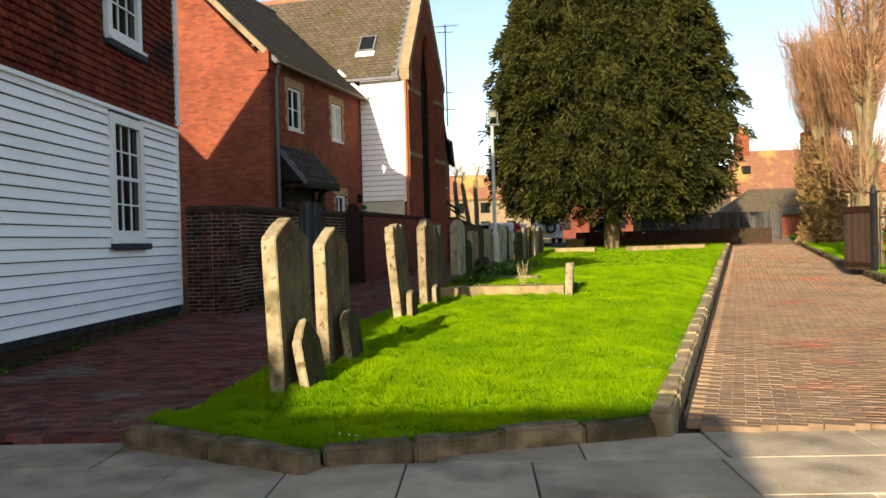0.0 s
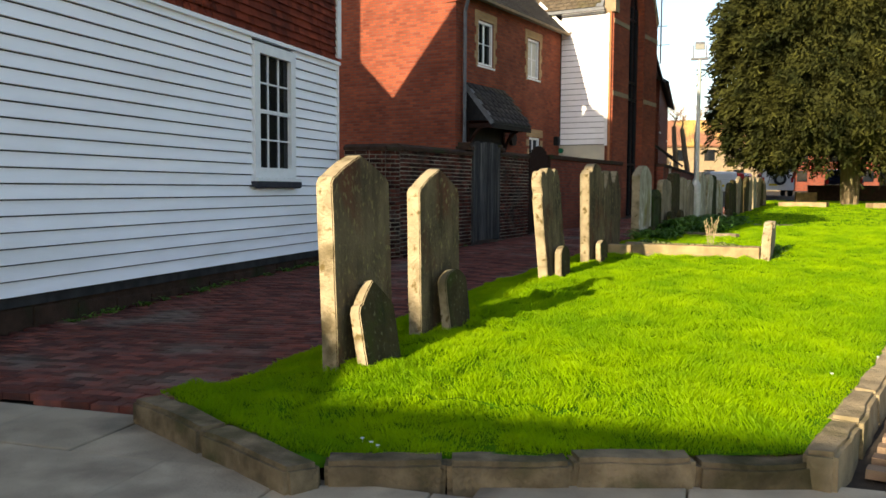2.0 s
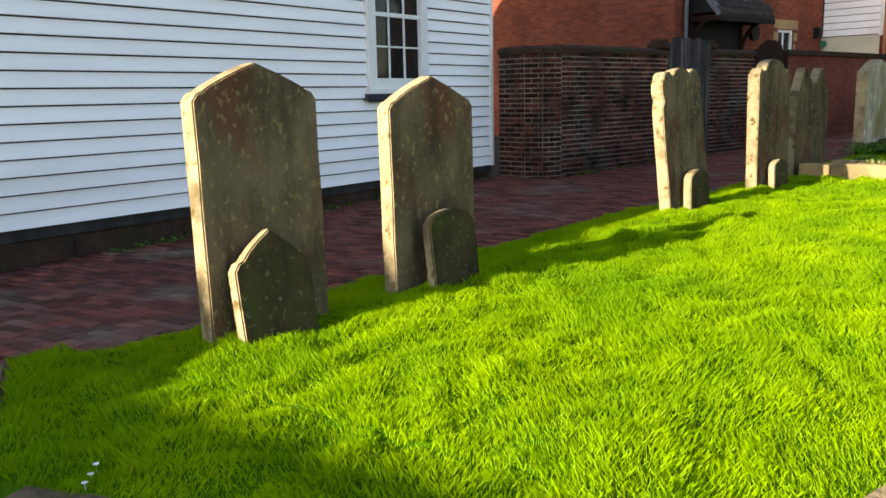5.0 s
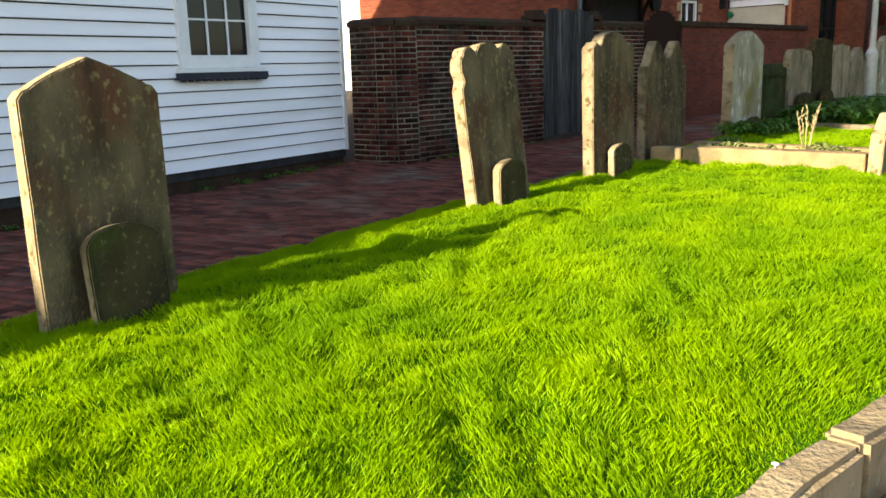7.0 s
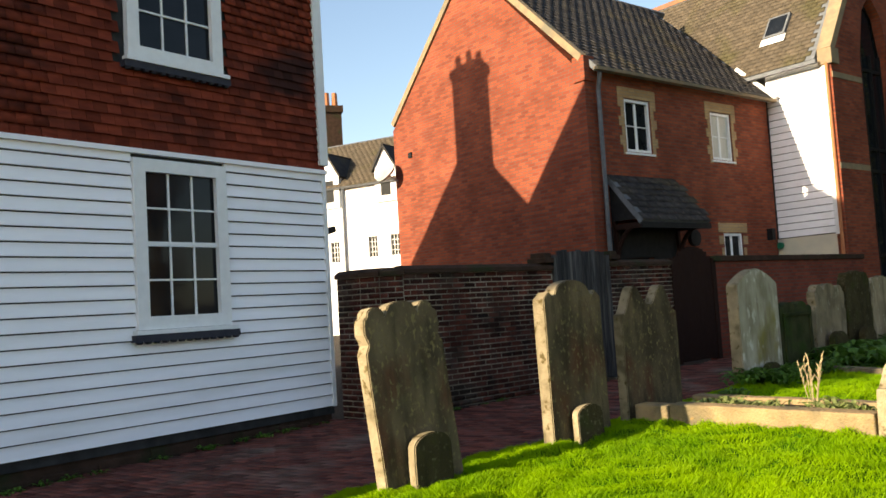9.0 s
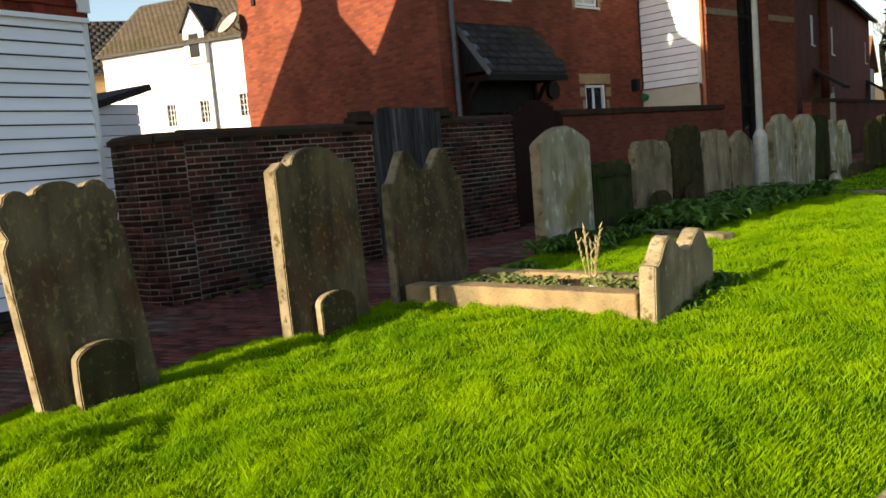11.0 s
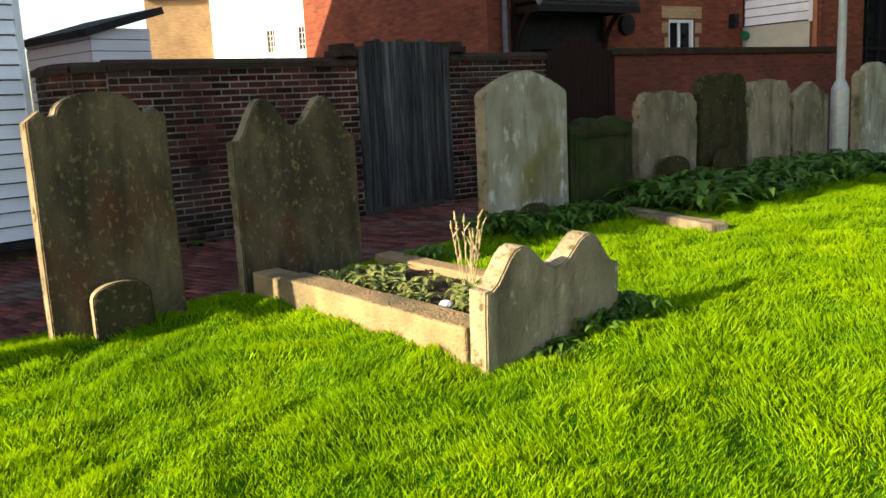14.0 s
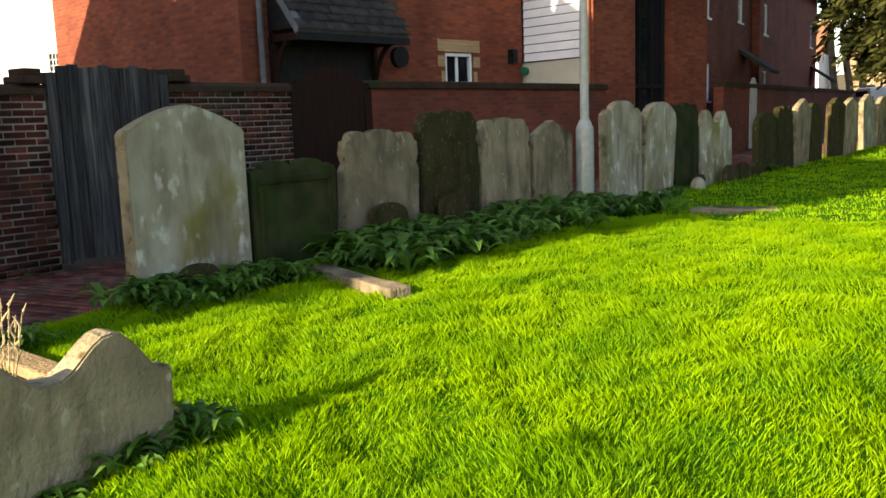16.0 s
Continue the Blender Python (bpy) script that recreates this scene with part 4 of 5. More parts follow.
m2 = Matrix.Translation((-3.2, 23.65, 0)) @ pose(0, 0, 0, 0, 0, -10.5)
part("wall", boxes((-0.25, 0, 0, 6.6, 0.1, 2.22)), BRICK_DK, wall_2, at=m2)
bm = boxes((-0.3, 0.05, -0.05, 6.6, 2.22, 2.34))
soften(bm, 0.02)
part("coping", bm, DARKSTONE, wall_2, at=m2)
m3 = Matrix.Translation((-0.95, 35.6, 0)) @ pose(0, 0, 0, 0, 0, -2)
part("wall", boxes((-0.25, 0, 0, 22, 0.3, 2.32)), BRICK_DK, wall_2, at=m3)
part("coping", boxes((-0.3, 0.05, 0, 22, 2.32, 2.44)), DARKSTONE, wall_2, at=m3)

# gates
gate_1 = thing("garden_gate", pose(-3.99, 19.05, 0.32, 0, 0, -9.8), "tall weathered grey wooden garden gate, shut", "gate")
for k in range(10):
    bm = boxes((-0.03, 0.0 + 0.004 * (k % 2), 0.06 + k * 0.118, 0.06 + k * 0.118 + 0.112, 0.03, 2.12 + 0.02 * math.sin(k * 2)))
    part("board", bm, OLDWOOD, gate_1)
for y in (-0.06, 1.26):
    part("post", boxes((-0.12, 0.015, y, y + 0.1, 0, 2.05)), OLDWOOD, gate_1)
part("ledge", boxes((-0.07, -0.032, 0.05, 1.25, 0.4, 0.5), (-0.07, -0.032, 0.05, 1.25, 1.7, 1.8)), OLDWOOD, gate_1)
gate_2 = thing("arched_gate", pose(-3.44, 22.27, 0.35, 0, 0, -10), "dark brown arched wooden gate, shut", "gate")
for k in range(10):
    y = 0.08 + 0.12 * k
    hz = 1.62 + 0.55 * math.sqrt(max(0, 1 - ((y + 0.06 - 0.68) / 0.72) ** 2))
    part("board", boxes((-0.06, -0.02, y, y + 0.116, 0.03, hz)), BROWNWOOD, gate_2)
for y in (-0.06, 1.29):
    part("post", boxes((-0.14, 0.0, y, y + 0.13, 0, 1.95)), BROWNWOOD, gate_2)
gate_3 = thing("pale_gate", pose(-0.92, 38.2, 0.66, 0, 0, -2), "pale grey narrow round-topped gate", "gate")
for k in range(5):
    part("board", boxes((0.06, 0.1, 0.14 * k, 0.14 * k + 0.135, 0.0, 1.75 + 0.2 * math.sin((k + 0.5) / 5 * math.pi))), GALV, gate_3)

# ---- headstones ----
def top_outline(style, w, h):
    """The outline (y, z) of a stone w wide and h high, with its shaped top."""
    pts = [(0, -0.25), (w, -0.25)]
    if style == "peak":
        pts += [(w, h - 0.20), (w - 0.03, h - 0.16)]
        for k in range(9):
            s = k / 8
            pts.append((w - 0.06 - (w / 2 - 0.06) * s, h - 0.15 + 0.15 * (s ** 0.85)))
        for k in range(1, 9):
            s = 1 - k / 8
            pts.append((0.06 + (w / 2 - 0.06) * s, h - 0.15 + 0.15 * (s ** 0.85)))
        pts += [(0.03, h - 0.16), (0, h - 0.20)]
    elif style == "round":
        for k in range(15):
            a = k / 14 * math.pi
            pts.append((w / 2 + w / 2 * math.cos(a), h - 0.28 * w + 0.28 * w * math.sin(a)))
    elif style == "shoulder":
        pts += [(w, h - 0.16), (w * 0.9, h - 0.10), (w * 0.84, h - 0.14)]
        for k in range(11):
            a = k / 10 * math.pi
            pts.append((w / 2 + w * 0.30 * math.cos(a), h - 0.12 + 0.12 * math.sin(a)))
        pts += [(w * 0.16, h - 0.14), (w * 0.1, h - 0.10), (0, h - 0.16)]
    elif style == "scroll":
        pts += [(w, h - 0.34), (w - 0.035, h - 0.28), (w - 0.005, h - 0.2), (w - 0.02, h - 0.1)]
        for c, r, zc in ((0.82, 0.11, -0.08), (0.5, 0.19, -0.06), (0.18, 0.11, -0.08)):
            for k in range(7):
                a = k / 6 * math.pi
                pts.append((w * c + w * r * math.cos(a), h + zc + 0.07 * math.sin(a)))
        pts += [(0.02, h - 0.1), (0.005, h - 0.2), (0.035, h - 0.28), (0, h - 0.34)]
    elif style == "arch":
        pts += [(w, h - 0.20), (w - 0.02, h - 0.17)]
        for k in range(17):
            u = -1 + k / 8
            pts.append((w / 2 - (w / 2 - 0.04) * u, h - 0.16 * abs(u) ** 1.5))
        pts += [(0.02, h - 0.17), (0, h - 0.20)]
    elif style == "scallop":
        pts += [(w, h - 0.08), (w * 0.93, h - 0.05)]
        for c in (0.7, 0.3):
            for k in range(7):
                a = k / 6 * math.pi
                pts.append((w * c + w * 0.16 * math.cos(a), h - 0.07 + 0.07 * math.sin(a)))
        pts += [(w * 0.07, h - 0.05), (0, h - 0.08)]
    elif style == "twin":
        dip, fall = min(0.19, 0.24 * h), min(0.27, 0.34 * h)
        for k in range(25):
            u = 1 - k / 24
            c = 0.75 if u > 0.5 else 0.25
            drop = fall if abs(u - 0.5) > 0.25 else dip
            q = min(1.0, abs(u - c) / 0.225)
            pts.append((w * u, h - drop * (0.5 - 0.5 * math.cos(math.pi * q)) ** 1.15))
    return pts


def headstone(x, y, z, w, h, style, material, label, tilt=(0, 0), turn=-9, t=0.11, name="headstone", group="row of headstones"):
    bm = bmesh.new()
    prism(bm, top_outline(style, w, h), -t / 2, t / 2)
    bmesh.ops.subdivide_edges(bm, edges=[e for e in bm.edges if e.calc_length() > 0.35], cuts=4)
    edge = [e for e in bm.edges if len(e.link_faces) == 2 and e.calc_face_angle(0) > 0.5 and abs(e.verts[0].co.x) > t * 0.49 and abs(e.verts[1].co.x) > t * 0.49 and e.verts[0].co.x * e.verts[1].co.x > 0]
    bmesh.ops.bevel(bm, geom=edge, offset=0.008, segments=2, affect="EDGES")
    for v in bm.verts:
        v.co += 0.006 * noise.noise_vector(v.co * 5 + Vector((x, y, 0)))
    bm.normal_update()
    # outline faces take the paler stone, broad faces the given one
    for f in bm.faces:
        f.material_index = 1 if abs(f.normal.x) < 0.6 and (material is not STONE_DARK or y < 15) and material is not STONE_GREEN else 0
    ob = part(name, bm, material)
    ob.data.materials.append(STONE_EDGE)
    ob.matrix_world = pose(x, y, z, tilt[0], tilt[1], turn)
    return tagged(ob, label, "headstone" if name == "headstone" else "footstone", group)


PEAKD = "tall lichened grey headstone with a pointed top on grass"
headstone(-1.69, 6.93, 0.26, 0.76, 1.44, "peak", STONE_OLD, PEAKD, (0, -2), t=0.13)
headstone(-1.55, 8.27, 0.32, 0.75, 1.31, "peak", STONE_OLD, "grey headstone with shallow pointed top and stains", (0, -1), t=0.12)
headstone(-1.16, 11.86, 0.41, 0.74, 1.28, "scroll", STONE_OLD, "leaning headstone with scrolled top and shoulders", (4, -4), t=0.12)
headstone(-0.91, 13.68, 0.44, 0.79, 1.39, "shoulder", STONE_OLD, "broad headstone with a raised round centre", (0, -1), t=0.13)
headstone(-0.84, 14.94, 0.43, 0.94, 1.32, "twin", STONE_OLD, "double headstone with two round crests", (0, 0), t=0.11)
headstone(-0.50, 17.10, 0.60, 0.95, 1.29, "arch", STONE_PALE, "pale lichened headstone with a round-arched top", t=0.14)
headstone(-0.35, 18.08, 0.62, 0.86, 0.84, "scallop", STONE_GREEN, "low green mossy headstone with moulded panel", t=0.12)
low = bpy.data.objects["headstone.006"]
for d in ((0.05, 0.085, 0.06, 0.80, 0.66, 0.71), (0.05, 0.085, 0.06, 0.11, 0.0, 0.66), (0.05, 0.085, 0.75, 0.80, 0.0, 0.66)):
    bm = boxes(d)
    soften(bm, 0.012)
    part("moulding", bm, STONE_GREEN, low)
headstone(-0.20, 19.02, 0.70, 0.92, 0.97, "scroll", STONE, "grey headstone with worn scrolled shoulders", (-2, 0))
headstone(-0.05, 20.0, 0.72, 0.85, 1.09, "scroll", STONE_DARK, "black-stained headstone with shaped top")
headstone(0.08, 20.88, 0.72, 0.88, 1.00, "scroll", STONE, "grey headstone with white marks and scrolled top")
headstone(0.23, 21.82, 0.70, 0.78, 0.98, "peak", STONE, "small grey headstone with a pointed top")
REST = [(23.38, 0.93, 0.60, 1.28, "shoulder", STONE_PALE), (24.35, 0.87, 0.58, 1.30, "round", STONE_PALE), (25.27, 0.8, 0.58, 1.26, "scroll", STONE_GREEN),
        (26.12, 1.2, 0.56, 1.19, "twin", STONE_PALE), (28.45, 0.9, 0.56, 1.10, "round", STONE_DARK), (29.45, 0.8, 0.6, 1.15, "scroll", STONE_DARK),
        (30.3, 0.8, 0.62, 1.27, "peak", STONE), (31.16, 0.78, 0.62, 1.18, "round", STONE_DARK), (32.35, 1.0, 0.62, 1.30, "shoulder", STONE_DARK),
        (33.42, 0.95, 0.62, 1.30, "peak", STONE), (34.95, 1.0, 0.7, 1.28, "peak", STONE_PALE), (36.05, 1.1, 0.7, 1.25, "round", STONE), (37.4, 0.9, 0.72, 1.2, "round", STONE_DARK), (38.6, 0.9, 0.74, 1.1, "shoulder", STONE)]
NAMES_ = {STONE: "weathered grey", STONE_PALE: "pale weathered", STONE_DARK: "dark mossy", STONE_GREEN: "green-stained"}
for y, w, z, h, st, ma in REST:
    headstone(-0.5 + 0.1549 * (y - 17.1), y, z, w, h, st, ma, NAMES_[ma] + " headstone in the row on grass", (random.uniform(-2, 2), random.uniform(-2, 2)))
# small footstones
FOOT = [(-1.47, 6.98, 0.25, 0.47, 0.58, "peak", (0, -10)), (-1.33, 8.42, 0.31, 0.42, 0.47, "round", (0, -6)), (-1.00, 12.02, 0.40, 0.36, 0.36, "round", (0, -2)), (-0.74, 13.86, 0.44, 0.34, 0.30, "round", (0, -2)),
        (0.0, 19.2, 0.70, 0.42, 0.33, "round", (0, -4)), (0.16, 20.05, 0.72, 0.4, 0.32, "round", (0, -4)), (0.2, 24.1, 0.58, 0.5, 0.25, "round", (0, 0)), (1.0, 25.6, 0.58, 0.3, 0.25, "round", (0, 0)),
        (1.2, 26.5, 0.55, 0.5, 0.35, "round", (0, 0)), (1.25, 27.2, 0.55, 0.4, 0.35, "round", (0, 0)), (1.35, 27.8, 0.55, 0.3, 0.33, "round", (0, 0)), (-0.25, 17.3, 0.58, 0.3, 0.22, "round", (0, -4))]
for x, y, z, w, h, st, ti in FOOT:
    headstone(x, y, z, w, h, st, STONE_DARK, "small dark mossy footstone leaning near a headstone", ti, -9, 0.08, "footstone", "small footstones")

# kerbed grave
grave = thing("kerbed_grave", pose(0, 0, 0), "kerbed grave with a double-crested footstone and plants", "grave")
def kerb_bar(p, q, w, z0, z1, material, parent, name="kerb"):
    p, q = Vector(p), Vector(q)
    d = (q - p).normalized()
    m = Matrix(((-d.y, d.x, 0, p.x), (d.x, d.y, 0, p.y), (0, 0, 1, 0), (0, 0, 0, 1)))
    bm = boxes((-w / 2, w / 2, 0, (q - p).length, z0, z1))
    bmesh.ops.subdivide_edges(bm, edges=[e for e in bm.edges if e.calc_length() > 0.6], cuts=6)
    soften(bm, 0.015)
    for v in bm.verts:
        v.co += 0.006 * noise.noise_vector(v.co * 6)
    return part(name, bm, material, parent, at=m)
kerb_bar((-0.72, 15.05, 0), (-0.35, 14.99, 0), 0.2, 0.2, 0.62, STONE_YEL, grave)
kerb_bar((-0.345, 14.99, 0), (1.46, 14.70, 0), 0.2, 0.2, 0.64, STONE_YEL, grave)
kerb_bar((-0.55, 15.98, 0), (1.56, 15.58, 0), 0.16, 0.2, 0.60, STONE_YEL, grave)
bm = bmesh.new()
prism(bm, [(-0.9, 0.2), (0.9, 0.2), (0.9, 0.55), (-0.9, 0.55)], -0.40, 0.40)
part("soil_bed", bm, SOIL, grave, at=Matrix.Translation((0.45, 15.33, 0)) @ pose(0, 0, 0, 0, 0, 80))
fs = headstone(1.52, 14.60, 0.47, 0.93, 0.54, "twin", STONE, "", (0, 2), -8, 0.12, "footstone", "")
for k in ("label", "category"):
    if k in fs:
        del fs[k]
fs.parent = grave
kerb_bar((0.15, 18.25, 0), (1.25, 17.75, 0), 0.16, 0.3, 0.68, STONE, None, "grave_kerb")
tagged(bpy.data.objects["grave_kerb"], "flat grey stone edge of a sunken grave", "grave kerb")
kerb_bar((1.7, 22.8, 0), (2.6, 23.0, 0), 0.3, 0.3, 0.665, STONE, None, "flat_ledger")
tagged(bpy.data.objects["flat_ledger"], "flat stone ledger sunk in the lawn", "grave slab")
for i, (p, q) in enumerate((((3.5, 38.5, 0), (5.2, 38.0, 0)), ((6.6, 37.5, 0), (10.0, 38.6, 0)))):
    o = kerb_bar(p, q, 0.6, 0.5, 0.98, STONE_YEL, None, "flat_slab")
    tagged(o, "low pale stone grave slab on the lawn", "grave slab", "far grave slabs")
o = part("stone_block", boxes((-0.45, 0.45, -0.3, 0.3, 0, 0.55)), STONE_YEL, at=pose(5.0, 44.0, 0.8))
tagged(o, "pale stone block at the lawn's end", "stone")

# ---- paving ----
def paved(name, label, inside, x0, x1, y0, y1, turn, near, mat_one, mat_many, L=0.215, Wd=0.105):
    """Bricks laid in courses over a stretch of path; those in the near stretch are pieces of their own."""
    path = thing(name, pose(0, 0, 0), label, "path", kind="structure")
    me = []
    for k in range(4):
        bm = boxes((-L / 2 + 0.003, L / 2 - 0.003, -Wd / 2 + 0.003, Wd / 2 - 0.003, -0.05, 0.0))
        for v in bm.verts:
            if v.co.z > -0.01:
                v.co.x *= 0.985
                v.co.y *= 0.97
                v.co.z += random.uniform(-0.003, 0.003)
        me.append(mesh_of("paver", bm, mat_one))
    c, s = math.cos(radians(turn)), math.sin(radians(turn))
    rg = np.random.default_rng(8)
    cs, made = [], 0
    R = max(x1 - x0, y1 - y0)
    mx, my = (x0 + x1) / 2, (y0 + y1) / 2
    for j in range(int(-R / Wd), int(R / Wd)):
        for i in range(int(-R / L), int(R / L)):
            u, v = (i + 0.5 * (j % 2)) * L, j * Wd
            x, y = mx + u * c - v * s, my + u * s + v * c
            if not (x0 < x < x1 and y0 < y < y1) or not inside(x, y):
                continue
            z = lie(y) + 0.004 + 0.004 * rg.random() + 0.01 * math.sin(x * 2.1) * math.sin(y * 1.7)
            if made < 300 and near(x, y):
                piece("paver", me[made % 4], path, pose(x, y, z, rg.uniform(-1, 1), rg.uniform(-1, 1), turn + rg.uniform(-0.8, 0.8)))
                made += 1
            else:
                cs.append((x, y, z))
    cs = np.array(cs)
    n = len(cs)
    a = radians(turn) + rg.uniform(-0.012, 0.012, n)
    ux = np.stack([np.cos(a), np.sin(a), rg.uniform(-0.006, 0.006, n)], 1) * (L / 2 - 0.0025)
    uy = np.stack([-np.sin(a), np.cos(a), rg.uniform(-0.006, 0.006, n)], 1) * (Wd / 2 - 0.0025)
    uz = np.tile([0, 0, 0.025], (n, 1))
    cs[:, 2] -= 0.025
    tagged(many_boxes("pavers", cs, ux, uy, uz, mat_many, path), kind="stuff")
    return path


def pave_y(x):
    """Where the flagstones end and the bricks begin."""
    return 6.5 + 0.03 * (x + 2.6)


paved("path_left", "dark red brick path between the house and the lawn", lambda x, y: y > 6.35 - 0.02 * (x + 5) and x < left_edge(y) + 0.03 and x > min(-5.52 if y < 15.6 else -4.4 + 0.19 * (y - 16.0), 40), -5.6, 2.2, 6.3, 40.0, 5, lambda x, y: y < 8.3 and x > -4.8, PAVER, PAVER_S)
paved("path_right", "worn pale brick path beside the kerbed lawn", lambda x, y: y > 6.3 and x > kerb_x(y) + 0.19 and x < kerb_x(y) + 3.55, 1.2, 18.0, 6.3, 44.0, -17, lambda x, y: y < 9.6 and x < kerb_x(y) + 1.6, PAVER_R, PAVER_RS)
far_path = quick("path_far", np.array([(12.9, 44, lie(44)), (16.6, 44, lie(44)), (24, 66, lie(66)), (20, 66, lie(66))]), np.array([[0, 1, 2, 3]]), PAVER_RS)
tagged(far_path, "far end of the brick path", "path", kind="structure")

flags = thing("pavement", pose(0, 0, 0), "worn sandstone flags at the end of the lawn", "pavement", kind="structure")
rg = random.Random(4)
rows_f = [(-1.5, -0.35), (-0.35, 0.75), (0.75, 1.9), (1.9, 3.0), (3.0, 3.85), (3.85, 4.75), (4.75, 5.55), (5.55, 6.28)]
for j, (ya, yb) in enumerate(rows_f):
    x = -7.0 + rg.uniform(0, 0.6)
    while x < 7.0:
        w = rg.uniform(0.75, 1.35)
        cx = x + w / 2
        if not (-2.4 < cx < 1.2 and (ya + yb) / 2 > front_y(cx) + 0.15):
            bm = boxes((x + 0.006, x + w - 0.006, ya + 0.006, yb - 0.006, -0.06, 0.0 + rg.uniform(-0.004, 0.004)))
            soften(bm, 0.006, 1)
            o = part("flagstone", bm, SLABM, flags, at=pose(0, 0, 0.003))
        x += w

# kerb stones round the lawn
kerb = thing("kerb", pose(0, 0, 0), "worn mossy stone kerb round the lawn", "kerb", kind="structure")
def kerb_line(p, q, piece_len, w=0.2, h=0.165, stone=KERBM):
    p, q = Vector((*p, 0)), Vector((*q, 0))
    n = max(1, round((q - p).length / piece_len))
    d = (q - p) / n
    for i in range(n):
        a, b = p + d * i, p + d * (i + 1)
        za, zb = lie(a.y), lie(b.y)
        u = d.normalized()
        nr = Vector((-u.y, u.x, 0))
        L = d.length - 0.006
        bm = boxes((0.0, L, min(0, -w), max(0, -w), -0.1, h + random.uniform(-0.012, 0.010)))
        bmesh.ops.subdivide_edges(bm, edges=[e for e in bm.edges if e.calc_length() > 0.3], cuts=3)
        bm.normal_update()
        bmesh.ops.bevel(bm, geom=[e for e in bm.edges if e.calc_face_angle(0) > 0.5], offset=0.025, segments=2, affect="EDGES", clamp_overlap=True)
        k0 = random.uniform(0, 50)
        for v in bm.verts:
            v.co += 0.02 * noise.noise_vector(v.co * 5 + Vector((k0, 0, 0)))
        m = Matrix(((u.x, nr.x, 0, a.x), (u.y, nr.y, 0, a.y), ((zb - za) / d.length, 0, 1, za), (0, 0, 0, 1)))
        part("kerb_stone", bm, stone, kerb, at=m)
kerb_line((-1.04, 5.45), (-2.58, 6.32), 0.75, -0.2, 0.125)
kerb_line((-1.04, 5.45), (1.30, 6.20), 0.55, -0.2, 0.115)
kerb_line((1.36, 6.15), (kerb_x(26) + 0.04, 26.0), 0.72, -0.17, 0.17, KERB_PALE)
kerb_line((kerb_x(26) + 0.04, 26.0), (kerb_x(44) + 0.04, 44.0), 2.5, -0.17, 0.19, KERB_PALE)
kerb_line((8.55, 18.2), (10.4, 25.0), 0.8, 0.2)
kerb_line((10.4, 25.0), (15.9, 43.0), 2.5, 0.2)
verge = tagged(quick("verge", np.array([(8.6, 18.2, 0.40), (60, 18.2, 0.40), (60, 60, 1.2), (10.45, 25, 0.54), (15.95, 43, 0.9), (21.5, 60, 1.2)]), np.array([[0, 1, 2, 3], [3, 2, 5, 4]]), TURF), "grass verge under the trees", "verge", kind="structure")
blades("grass", 60000, 18.5, 44.0, 0.04, 0.1, 0.02, 9, lambda y: (8.75 + 0.293 * (y - 18.2), 12.5 + 0.293 * (y - 18.2)))

# ---- lamp post ----
lamp = thing("street_lamp", pose(0.45, 22.85, 0.55), "grey steel lamp post with a tilted floodlight", "lamp post")
bm = bmesh.new()
tube(bm, (0, 0, -0.1), (0, 0, 1.02), 0.105, 0.105, 16)
tube(bm, (0, 0, 1.02), (0, 0, 1.12), 0.105, 0.06, 16)
part("base", bm, GALV, lamp, "thicker base section of the post")
bm = bmesh.new()
tube(bm, (0, 0, 1.1), (0, 0, 3.95), 0.052, 0.042, 14)
part("pole", bm, GALV, lamp)
part("bracket", boxes((-0.2, 0.2, -0.06, 0.06, 3.95, 4.0), (-0.16, -0.13, -0.03, 0.03, 4.0, 4.3), (0.13, 0.16, -0.03, 0.03, 4.0, 4.3)), LEAD, lamp)
fl = part("floodlight", boxes((-0.11, 0.11, -0.05, 0.05, -0.08, 0.08)), LEAD, lamp, at=pose(0, 0, 4.28, 35, 0, 0))
part("lens", boxes((-0.10, 0.10, -0.058, -0.052, -0.07, 0.07)), GALV, fl)

# ---- plants ----
def leaf_clump(n, length, width, spread, seed):
    """Arching pointed leaves from one root."""
    rg = random.Random(seed)
    v, f = [], []
    for k in range(n):
        a, l_, up = rg.uniform(0, math.tau), length * rg.uniform(0.6, 1.15), rg.uniform(0.6, 1.3)
        ox, oy = rg.gauss(0, spread), rg.gauss(0, spread)
        d, s = Vector((math.cos(a), math.sin(a), 0)), Vector((-math.sin(a), math.cos(a), 0))
        b0 = len(v)
        for i in range(5):
            t = i / 4
            c = Vector((ox, oy, 0)) + d * l_ * t + Vector((0, 0, l_ * up * (1.6 * t - 1.25 * t * t)))
            w = width * (0.25, 0.8, 1.0, 0.7, 0.05)[i]
            v += [c - s * w / 2 + Vector((0, 0, w * 0.2)), c, c + s * w / 2 + Vector((0, 0, w * 0.2))]
        for i in range(4):
            p = b0 + 3 * i
            f += [(p, p + 1, p + 4, p + 3), (p + 1, p + 2, p + 5, p + 4)]
    return np.array(v), np.array(f)


def clumps(name, places, data, material, label, group):
    first = quick(name, *data, material)
    tagged(first, label, "plant", group)
    for i, (x, y, z, sc) in enumerate(places):
        o = first if i == 0 else new(name, first.data)
        if i:
            tagged(o, label, "plant", group)
        o.matrix_world = pose(x, y, z, 0, 0, i * 77) @ Matrix.Diagonal((sc, sc, sc, 1))


